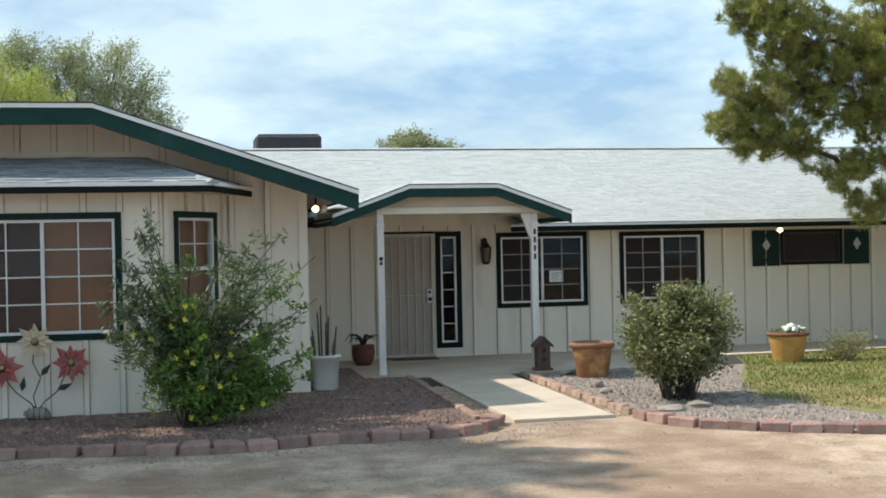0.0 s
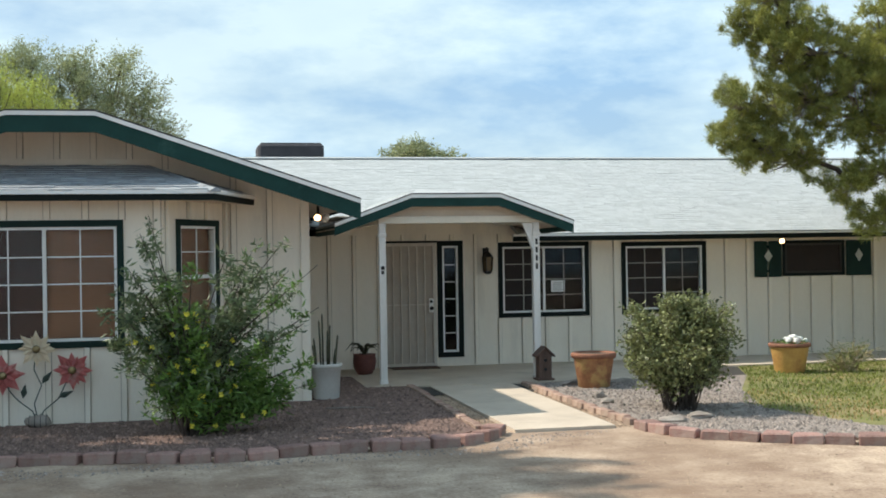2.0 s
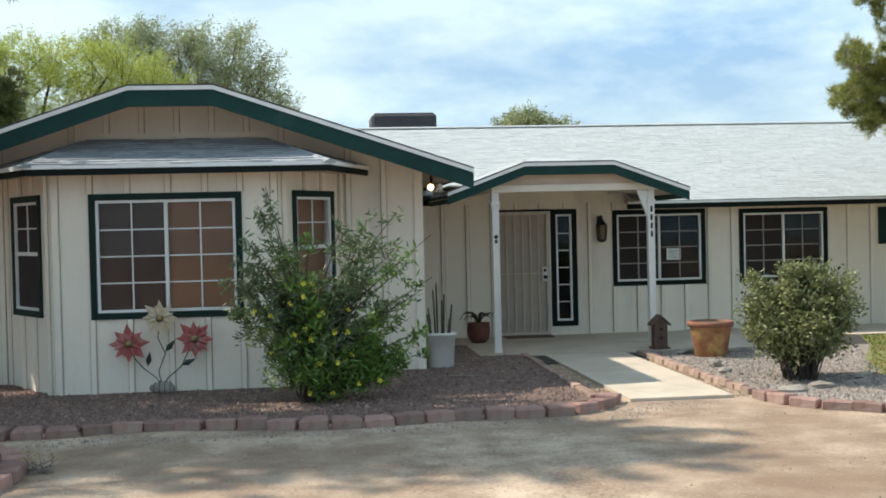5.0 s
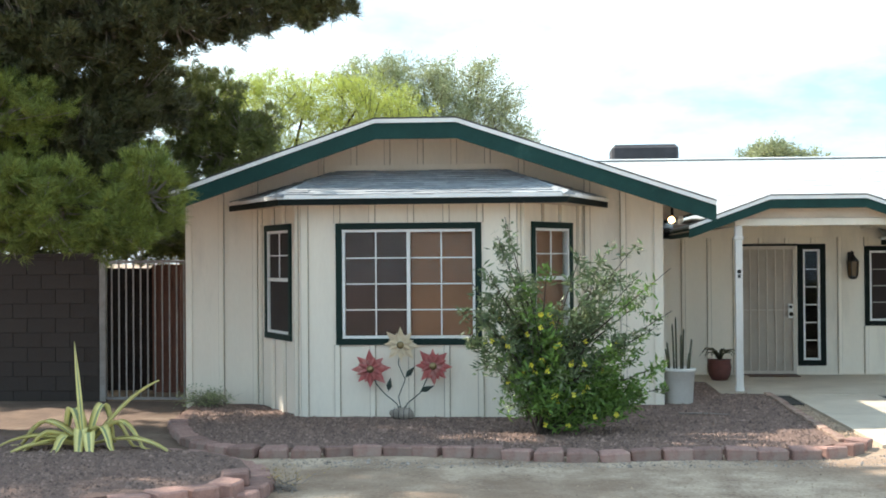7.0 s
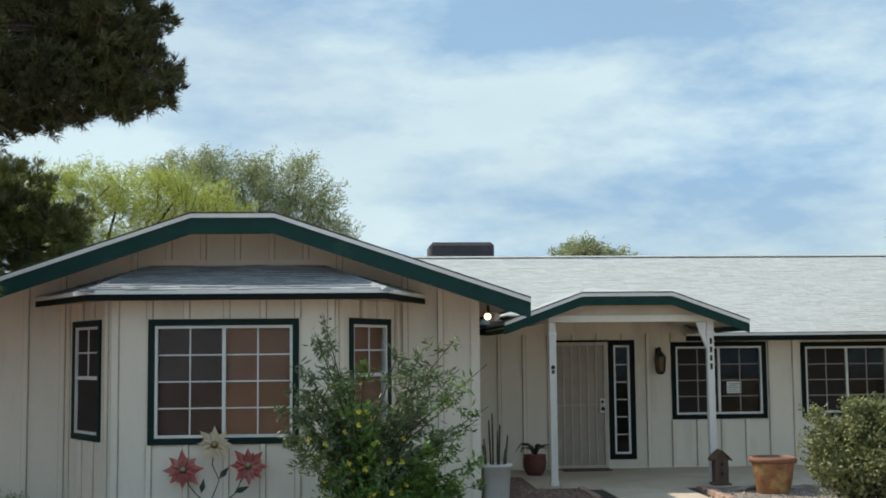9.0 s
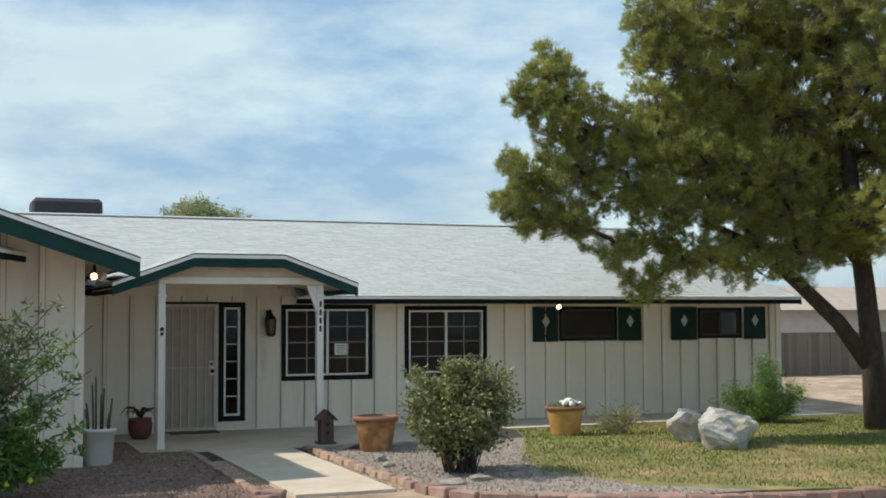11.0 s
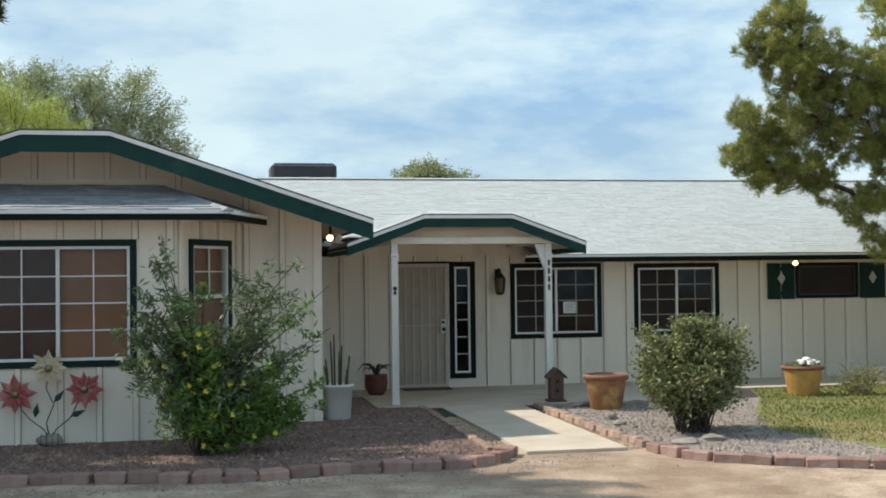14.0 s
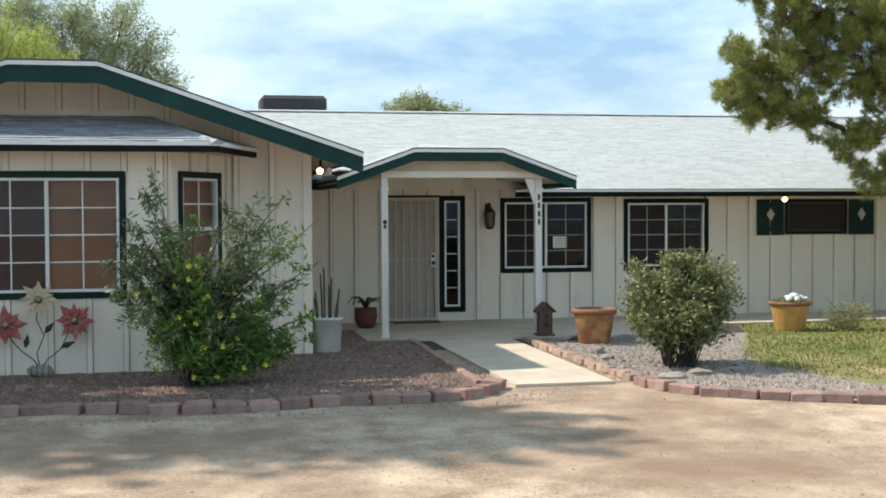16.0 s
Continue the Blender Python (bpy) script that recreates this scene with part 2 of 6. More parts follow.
# shaded copies of the needles: the trees' shadow side is in these colours
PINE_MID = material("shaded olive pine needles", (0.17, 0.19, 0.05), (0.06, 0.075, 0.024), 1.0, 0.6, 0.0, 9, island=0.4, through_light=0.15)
PINE_SHADED = material("pine needles darkened as shaded", (0.10, 0.105, 0.032), (0.032, 0.036, 0.016), 1.0, 0.6, 0.0, 9, island=0.4, through_light=0.06)
SHRUB = material("bright green leaflets", (0.19, 0.32, 0.065), (0.07, 0.14, 0.03), 3.0, 0.5, 0.0, 14, island=0.45, through_light=0.3)
SHRUB_TOP = material("grey green leaves", (0.22, 0.28, 0.14), (0.065, 0.10, 0.045), 3.0, 0.5, 0.0, 14, island=0.4, through_light=0.3)
BUSH = material("olive leaves", (0.27, 0.29, 0.12), (0.11, 0.13, 0.05), 2.5, 0.5, 0.0, 14, island=0.5, through_light=0.25)
YELLOW = material("yellow blossom", (0.84, 0.78, 0.12), (0.76, 0.66, 0.06), 9.0, 0.6, 0.0, 30, through_light=0.3)
WHITE_BLOOM = material("white blossom", (0.84, 0.84, 0.80), (0.70, 0.70, 0.66), 9.0, 0.7, 0.0, 30)
FAR_LIME = material("yellow green foliage", (0.52, 0.58, 0.15), (0.34, 0.40, 0.09), 0.6, 0.6, 0.0, 5, island=0.35, through_light=0.35)
FAR_GREY = material("grey green foliage", (0.40, 0.43, 0.24), (0.22, 0.26, 0.13), 0.6, 0.6, 0.0, 5, island=0.4, through_light=0.3)
GRASS = material("patchy lawn grass", (0.24, 0.27, 0.06), (0.12, 0.16, 0.035), 1.2, 0.7, 0.0, 8, island=0.4, through_light=0.25)
GRASS_DRY = material("dry lawn grass", (0.46, 0.34, 0.15), (0.30, 0.20, 0.08), 1.2, 0.8, 0.0, 8, island=0.35, through_light=0.2)
LAWN_SOIL = material("lawn soil", (0.22, 0.21, 0.075), (0.12, 0.125, 0.045), 1.6, 0.95, 0.6, 25, stain=((0.34, 0.24, 0.13), 1.0, 0.5, 0.65))
AGAVE_GREEN = material("agave leaf green", (0.30, 0.33, 0.17), (0.17, 0.21, 0.10), 3.0, 0.45, 0.05, 30, stretch=(1, 1, 1))
AGAVE_YELLOW = material("agave leaf margin", (0.80, 0.70, 0.28), (0.64, 0.54, 0.18), 3.0, 0.45, 0.05, 30)
CACTUS = material("cactus skin", (0.085, 0.085, 0.045), (0.045, 0.045, 0.026), 6.0, 0.6, 0.3, 40)
PAPER = material("white paper notice", (0.78, 0.78, 0.76), (0.70, 0.70, 0.68), 9.0, 0.8, 0.0, 60)
SILVER = material("pale diamond cut-out", (0.50, 0.50, 0.46), (0.40, 0.40, 0.37), 6.0, 0.6, 0.05, 60)
FAR_ROOF = material("far tan roof", (0.42, 0.36, 0.31), (0.32, 0.27, 0.23), 3.0, 0.9, 0.2, 30)
FAR_WALL = material("far pale wall", (0.60, 0.58, 0.54), (0.50, 0.48, 0.44), 3.0, 0.9, 0.1, 30)
BULB = lamp_material(5.0)


# ---- builders ----
def box(bm, x0, x1, y0, y1, z0, z1):
    v = [bm.verts.new(p) for p in ((x0, y0, z0), (x1, y0, z0), (x1, y1, z0), (x0, y1, z0), (x0, y0, z1), (x1, y0, z1), (x1, y1, z1), (x0, y1, z1))]
    for f in ((3, 2, 1, 0), (4, 5, 6, 7), (0, 1, 5, 4), (1, 2, 6, 5), (2, 3, 7, 6), (3, 0, 4, 7)):
        bm.faces.new([v[i] for i in f])
    return v


def boxed(*dims, bevel=0.0):
    bm = bmesh.new()
    box(bm, *dims)
    if bevel:
        bmesh.ops.bevel(bm, geom=bm.edges[:], offset=bevel, segments=1, affect="EDGES")
    return bm


def hull(points):
    """The convex solid round some corners."""
    bm = bmesh.new()
    for p in points:
        bm.verts.new(p)
    bmesh.ops.convex_hull(bm, input=bm.verts[:])
    return bm


def slab(bm, pts, thick):
    """A sheet from an outline, given a thickness downwards."""
    top = [bm.verts.new(p) for p in pts]
    low = [bm.verts.new((p[0], p[1], p[2] - thick)) for p in pts]
    bm.faces.new(top)
    bm.faces.new(low[::-1])
    k = len(pts)
    for i in range(k):
        bm.faces.new((top[i], low[i], low[(i + 1) % k], top[(i + 1) % k]))
    bmesh.ops.recalc_face_normals(bm, faces=bm.faces[:])


def lathe(profile, centre, sides=28):
    """A turned solid from (radius, height) pairs."""
    bm = bmesh.new()
    rings = []
    for r, z in profile:
        rings.append([bm.verts.new((centre[0] + r * math.cos(2 * math.pi * i / sides), centre[1] + r * math.sin(2 * math.pi * i / sides), centre[2] + z)) for i in range(sides)])
    for a, b in zip(rings, rings[1:]):
        for i in range(sides):
            bm.faces.new((a[i], a[(i + 1) % sides], b[(i + 1) % sides], b[i]))
    bm.faces.new(rings[0][::-1])
    bm.faces.new(rings[-1])
    bmesh.ops.recalc_face_normals(bm, faces=bm.faces[:])
    return bm


def tube(bm, pts, radii, sides=7):
    """A tapered round limb through some points."""
    pts = [Vector(p) for p in pts]
    rings = []
    for i, p in enumerate(pts):
        d = (pts[min(i + 1, len(pts) - 1)] - pts[max(i - 1, 0)]).normalized()
        side = d.cross(Vector((0.31, 0.95, 0.05)))
        if side.length < 0.1:
            side = d.cross(Vector((1, 0, 0)))
        side.normalize()
        up = d.cross(side)
        r = radii[i] if isinstance(radii, (list, tuple)) else radii
        rings.append([bm.verts.new(p + (side * math.cos(a) + up * math.sin(a)) * r) for a in (2 * math.pi * k / sides for k in range(sides))])
    for a, b in zip(rings, rings[1:]):
        for k in range(sides):
            bm.faces.new((a[k], a[(k + 1) % sides], b[(k + 1) % sides], b[k]))
    bm.faces.new(rings[0][::-1])
    bm.faces.new(rings[-1])


def thing(name, at, label, category, group="", kind=""):
    """An empty at a thing's base, to hold its parts."""
    ob = new(name)
    ob.location = at
    ob.empty_display_size = 0.1
    return tagged(ob, label, category, group, kind)


def mesh_of(name, bm, mat, smooth=False):
    me = bpy.data.meshes.new(name)
    bmesh.ops.recalc_face_normals(bm, faces=bm.faces[:])
    bm.to_mesh(me)
    bm.free()
    for m in mat if isinstance(mat, (list, tuple)) else [mat]:
        me.materials.append(m)
    if smooth:
        for p in me.polygons:
            p.use_smooth = True
    return me


def under(ob, parent):
    ob.parent = parent
    if parent.type == "EMPTY":
        ob.matrix_parent_inverse = Matrix.Translation(-parent.location)
    return ob


def part(name, bm, mat, parent, label="", smooth=False):
    ob = under(new(name, mesh_of(name, bm, mat, smooth)), parent)
    return tagged(ob, label)


def whole(name, bm, mat, label, category, group="", kind="", smooth=False):
    return tagged(new(name, mesh_of(name, bm, mat, smooth)), label, category, group, kind)


def from_arrays(name, verts, faces, mat):
    me = bpy.data.meshes.new(name)
    me.from_pydata([tuple(v) for v in verts], [], faces)
    me.materials.append(mat)
    return me


def pierced(x0, x1, z0, z1, y0, y1, holes):
    """A wall along x with rectangular openings (x0, x1, z0, z1) right through it."""
    bm = bmesh.new()
    xs = sorted({x0, x1, *[h[0] for h in holes], *[h[1] for h in holes]})
    zs = sorted({z0, z1, *[h[2] for h in holes], *[h[3] for h in holes]})
    for a, b in zip(xs, xs[1:]):
        for c, d in zip(zs, zs[1:]):
            mx, mz = (a + b) / 2, (c + d) / 2
            if not any(h[0] < mx < h[1] and h[2] < mz < h[3] for h in holes):
                box(bm, a, b, y0, y1, c, d)
    bmesh.ops.remove_doubles(bm, verts=bm.verts[:], dist=1e-5)
    seen = {}
    for f in bm.faces[:]:
        key = tuple(sorted((round(v.co.x, 4), round(v.co.y, 4), round(v.co.z, 4)) for v in f.verts))
        seen.setdefault(key, []).append(f)
    bmesh.ops.delete(bm, geom=[f for fs in seen.values() if len(fs) > 1 for f in fs], context="FACES_ONLY")
    return bm


def turned(bm, m):
    bmesh.ops.transform(bm, matrix=m, verts=bm.verts[:])
    return bm


# ---- ground ----
ground = whole("ground", boxed(-400, 400, -60, 900, -0.6, 0.0), DIRT, "pale packed dirt drive and yard with worn brown patches", "ground", kind="structure")
YM, YW, YB = 19.6, 15.55, 14.3   # main front, wing front, bay front
XL, XR, XE = -4.58, 1.53, 15.04  # wing's outer corners, main block's right corner
XC = -1.55                       # middle of the wing


def flat_piece(name, pts, z, thick, mat, label, category, kind="structure"):
    bm = bmesh.new()
    slab(bm, [(x, y, z) for x, y in pts], thick)
    return whole(name, bm, mat, label, category, kind=kind)


flat_piece("porch_slab", [(2.45, 16.8), (7.6, 16.75), (7.9, 18.0), (15.3, 18.2), (15.3, YM - 0.01), (XR + 0.02, YM - 0.01), (2.45, 18.4)], 0.04, 0.1, CONCRETE, "worn grey concrete porch floor along the house front", "pavement")
flat_piece("front_walk", [(3.36, 12.35), (4.47, 12.35), (4.50, 16.79), (3.34, 16.79)], 0.035, 0.09, CONCRETE, "pale concrete front walk from the drive to the porch", "pavement")
bed_main = flat_piece("gravel_bed_front", [(-4.3, 13.9), (-3.9, 12.9), (-3.0, 12.0), (-2.0, 11.85), (0.3, 11.75), (2.5, 12.0), (3.1, 12.5), (3.1, 16.8), (2.44, 16.8), (2.44, 18.4), (XR, 18.4), (XR, YW), (0.5, YW), (-0.27, YB), (-2.83, YB), (-3.6, YW), (-4.5, YW)], 0.045, 0.09, GRAVEL, "brown gravel bed along the front of the house", "gravel bed")
bed_right = flat_piece("gravel_bed_walk", [(4.75, 16.7), (8.1, 16.7), (7.2, 15.0), (6.6, 13.2), (7.0, 11.6), (8.0, 10.8), (6.6, 10.78), (5.6, 11.2), (5.15, 11.6), (4.78, 12.4)], 0.03, 0.07, GRAVEL_GREY, "grey gravel bed beside the front walk", "gravel bed")
lawn = flat_piece("lawn", [(7.2, 15.0), (8.1, 16.7), (8.55, 17.95), (15.3, 18.1), (24, 18.1), (24, 9.6), (12, 9.9), (8.0, 10.8), (7.0, 11.6), (6.6, 13.2)], 0.025, 0.06, LAWN_SOIL, "patchy green and dry brown lawn", "lawn")
bm = bmesh.new()
slab(bm, [(x, y, 0.10 + (11.4 - y) * 0.040) for x, y in [(-3.75, 11.5), (-3.2, 11.3), (-2.68, 10.7), (-2.42, 10.0), (-2.42, 9.4), (-2.75, 8.9), (-3.4, 8.3), (-4.1, 7.95), (-9, 7.4), (-9, 12.6), (-5.5, 12.6)]], 0.35)
whole("gravel_bed_agave", bm, GRAVEL, "brown gravel bed with an agave", "gravel bed", kind="structure")

# dark sheet over the dirt: soil colour plus painted shade before the gate
flat_piece("side_yard_soil", [(-16, 16.1), (-4.6, 16.1), (-4.6, 15.6), (-4.3, 13.8), (-3.95, 12.9), (-3.45, 11.95), (-3.3, 11.45), (-3.7, 11.55), (-5.5, 12.7), (-9, 12.7), (-16, 13)], 0.008, 0.03, DIRT_DARK, "dark brown soil before the gate", "soil")

# ---- walls ----
WIN = {
    "w1": (5.08, 6.66, 0.81, 2.06), "w2": (7.24, 8.78, 0.81, 2.04), "w3": (10.21, 11.40, 1.405, 2.025), "w4": (13.16, 14.15, 1.42, 2.0),
    "side": (4.045, 4.48, 0.185, 2.10), "bay": (-2.415, -0.685, 0.895, 2.335),
}
DOORWAY = (3.13, 4.02, 0.045, 2.07)
TRIM = 0.075
holes = [(a + TRIM, b - TRIM, c + TRIM, d - TRIM) for a, b, c, d in (WIN[k] for k in ("w1", "w2", "w3", "w4", "side"))]
wall_main = whole("wall_main_front", pierced(XR + 0.15, XE, -0.05, 2.2, YM, YM + 0.15, holes + [(DOORWAY[0] + 0.03, DOORWAY[1] - 0.03, -0.05, DOORWAY[3] - 0.03)]), SIDING, "cream board-and-batten front wall of the house", "wall", kind="structure")
wall_wing = bmesh.new()
for a, b in ((XL, -3.62), (0.52, XR)):
    box(wall_wing, a, b, YW, YW + 0.15, -0.05, 2.58)
slab_pts = [(XL, 2.58), (XR, 2.58), (XR, 2.70), (-0.98, 3.545), (-1.98, 3.545), (XL, 2.66)]
front = [wall_wing.verts.new((x, YW, z)) for x, z in slab_pts]
back = [wall_wing.verts.new((x, YW + 0.15, z)) for x, z in slab_pts]
wall_wing.faces.new(front)
wall_wing.faces.new(back[::-1])
for i in range(6):
    wall_wing.faces.new((front[i], back[i], back[(i + 1) % 6], front[(i + 1) % 6]))
wall_wing = whole("wall_wing_front", wall_wing, SIDING, "cream board-and-batten gable wall of the front wing", "wall", kind="structure")
wall_wing_right = whole("wall_wing_right", boxed(XR - 0.15, XR, YW + 0.15, YM + 0.15, -0.05, 2.5), SIDING, "cream board-and-batten side wall of the front wing", "wall", kind="structure")
wall_wing_left = whole("wall_wing_left", boxed(XL, XL + 0.15, YW + 0.15, 30.0, -0.05, 2.6), SIDING, "cream board-and-batten outer wall of the front wing", "wall", kind="structure")
whole("wall_main_right", boxed(XE - 0.15, XE, YM + 0.15, 30.0, -0.05, 2.4), SIDING, "cream board-and-batten end wall", "wall", kind="structure")
whole("wall_main_back", boxed(XL, XE, 30.0, 30.15, -0.05, 2.4), SIDING, "cream rear wall of the house", "wall", kind="structure")
gable_end = bmesh.new()
slab_y = [gable_end.verts.new(p) for p in ((XE - 0.02, YM, 2.2), (XE - 0.02, 30.1, 2.2), (XE - 0.02, 25, 3.72))]
slab_b = [gable_end.verts.new((XE - 0.12, v.co.y, v.co.z)) for v in slab_y]
gable_end.faces.new(slab_y), gable_end.faces.new(slab_b[::-1])
for i in range(3):
    gable_end.faces.new((slab_y[i], slab_b[i], slab_b[(i + 1) % 3], slab_y[(i + 1) % 3]))
whole("wall_gable_end", gable_end, SIDING, "cream triangular end wall under the roof", "wall", kind="structure")
# rooms added behind the panes, coloured near black to stand for dim interiors
whole("floor_inside", boxed(XL + 0.15, XE - 0.15, YW + 0.3, 29.9, -0.03, 0.02), UNLIT_ROOM, "dark floor inside the house", "floor", kind="structure")
whole("wall_inside", boxed(XR + 0.2, XE - 0.2, 22.6, 22.7, 0.02, 2.3), UNLIT_ROOM, "dim inner wall behind the front rooms", "wall", kind="structure")
whole("wall_inside_wing", boxed(XL + 0.2, XR - 0.2, 18.5, 18.6, 0.02, 2.5), UNLIT_ROOM, "dim inner wall of the wing", "wall", kind="structure")
whole("ceiling_inside", boxed(XL + 0.15, XE - 0.15, YM + 0.16, 29.9, 2.3, 2.36), UNLIT_ROOM, "dim ceiling inside the house", "ceiling", kind="structure")
whole("ceiling_inside_wing", boxed(XL + 0.15, XR - 0.15, YW + 0.16, YM + 0.1, 2.5, 2.56), UNLIT_ROOM, "dim ceiling inside the wing", "ceiling", kind="structure")

# bay: a front and two slanting sides
BX0, BX1, BI0, BI1 = -2.85, -0.25, -3.62, 0.52
b = WIN["bay"]
wall_bay = whole("wall_bay_front", pierced(BX0, BX1, -0.05, 2.66, YB, YB + 0.12, [(b[0] + TRIM, b[1] - TRIM, b[2] + TRIM, b[3] - TRIM)]), SIDING, "cream board-and-batten front of the bay window", "wall", kind="structure")
SIDE_LEN = math.hypot(BI1 - BX1, YW - YB)
SIDE_ANG = math.degrees(math.atan2(YW - YB, BI1 - BX1))
SIDE_R = pose(BX1, YB, 0, 0, 0, SIDE_ANG)                  # along the right slanting side
SIDE_L = pose(BI0, YW, 0, 0, 0, -SIDE_ANG)                 # along the left slanting side
BAY_SIDE = (0.27, 1.23, 0.92, 2.345)
side_l_win = (SIDE_LEN - BAY_SIDE[1], SIDE_LEN - BAY_SIDE[0], BAY_SIDE[2], BAY_SIDE[3])
wall_bay_right = whole("wall_bay_right", turned(pierced(0, SIDE_LEN, -0.05, 2.66, 0.0, 0.12, [(BAY_SIDE[0] + TRIM, BAY_SIDE[1] - TRIM, BAY_SIDE[2] + TRIM, BAY_SIDE[3] - TRIM)]), SIDE_R), SIDING, "cream slanting side of the bay window", "wall", kind="structure")
wall_bay_left = whole("wall_bay_left", turned(pierced(0, SIDE_LEN, -0.05, 2.66, 0.0, 0.12, [(side_l_win[0] + TRIM, side_l_win[1] - TRIM, side_l_win[2] + TRIM, side_l_win[3] - TRIM)]), SIDE_L), SIDING, "cream slanting side of the bay window", "wall", kind="structure")


# ---- battens ----
def batten(parent, x, y, z0, z1, wide=0.05, m=None):
    bm = boxed(x - wide / 2, x + wide / 2, y - 0.042, y - 0.001, z0, z1)
    part("batten", turned(bm, m) if m else bm, BATTEN, parent)
    # a painted shadow line with grime along each edge of the batten
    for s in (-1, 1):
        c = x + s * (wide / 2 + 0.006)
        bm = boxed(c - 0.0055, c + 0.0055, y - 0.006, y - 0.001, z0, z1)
        part("shadow_strip", turned(bm, m) if m else bm, SHADOW_LINE, parent)


def clear_of(x, openings, pad=0.03):
    return [o for o in openings if o[0] - pad < x < o[1] + pad]


openings_main = [WIN[k] for k in ("w1", "w2", "w3", "w4", "side")] + [(9.66, 11.92, 1.40, 2.2), (12.54, 14.70, 1.42, 2.2), (DOORWAY[0], DOORWAY[1], -0.1, 2.1)]
x = 1.86
while x < XE - 0.1:
    hit = clear_of(x, openings_main)
    low, high = 0.06, 2.2
    if hit:
        if min(h[2] for h in hit) > 0.3:
            batten(wall_main, x, YM, low, min(h[2] for h in hit) - 0.005)
        if max(h[3] for h in hit) < 2.15:
            batten(wall_main, x, YM, max(h[3] for h in hit) + 0.005, high)
    else:
        batten(wall_main, x, YM, low, high)
    x += 0.405
part("corner_board", boxed(XE - 0.1, XE + 0.02, YM - 0.024, YM - 0.002, 0.05, 2.2), BATTEN, wall_main)
part("sill_board", boxed(XR + 0.03, XE - 0.1, YM - 0.016, YM - 0.001, 0.045, 0.058), BATTEN, wall_main)
for x in (-4.13, -3.68, 0.60, 1.05):
    batten(wall_wing, x, YW, 0.0, 3.565 - 0.349 * (abs(x + 1.495) - 0.531), 0.06)
part("corner_board", boxed(XR - 0.09, XR + 0.02, YW - 0.024, YW - 0.002, 0.0, 2.62), BATTEN, wall_wing)
part("corner_board", boxed(XL - 0.02, XL + 0.06, YW - 0.024, YW - 0.002, 0.0, 2.62), BATTEN, wall_wing)
for i in range(-6, 7):
    x = XC + 0.03 + 0.43 * i
    top = 3.57 - 0.349 * max(0, abs(x + 1.495) - 0.531)
    if top > 3.15 and abs(i) < 4:
        batten(wall_wing, x, YW, 3.12 if abs(x - XC) < 1.2 else 3.0, top, 0.06)
part("gable_rail", boxed(-2.75, -0.35, YW - 0.026, YW - 0.002, 3.06, 3.12), BATTEN, wall_wing)
for x in (-2.40, -1.98, -1.52, -1.10, -0.70):
    batten(wall_bay, x, YB, b[3] + 0.002, 2.64, 0.06)
for x in (-2.79, -0.31):
    batten(wall_bay, x, YB, 0.03, 2.64, 0.075)
for x in (-2.40, -1.98, -1.52, -1.10, -0.70):
    batten(wall_bay, x, YB, 0.03, b[2] - 0.002, 0.055)
for w, m in ((wall_bay_right, SIDE_R), (wall_bay_left, SIDE_L)):
    for s in (0.08, 0.55, 0.95, SIDE_LEN - 0.08):
        op = BAY_SIDE if w is wall_bay_right else side_l_win
        if op[0] < s < op[1]:
            batten(w, s, 0, 0.03, op[2] - 0.002, 0.05, m)
            batten(w, s, 0, op[3] + 0.002, 2.64, 0.05, m)
        else:
            batten(w, s, 0, 0.03, 2.64, 0.05, m)
y = 16.0
while y < YM - 0.1:
    part("batten", boxed(XR + 0.001, XR + 0.022, y - 0.022, y + 0.022, 0.0, 2.5), BATTEN, wall_wing_right)
    y += 0.42
part("corner_board", boxed(XR + 0.001, XR + 0.022, YW + 0.002, YW + 0.1, 0.0, 2.5), BATTEN, wall_wing_right)


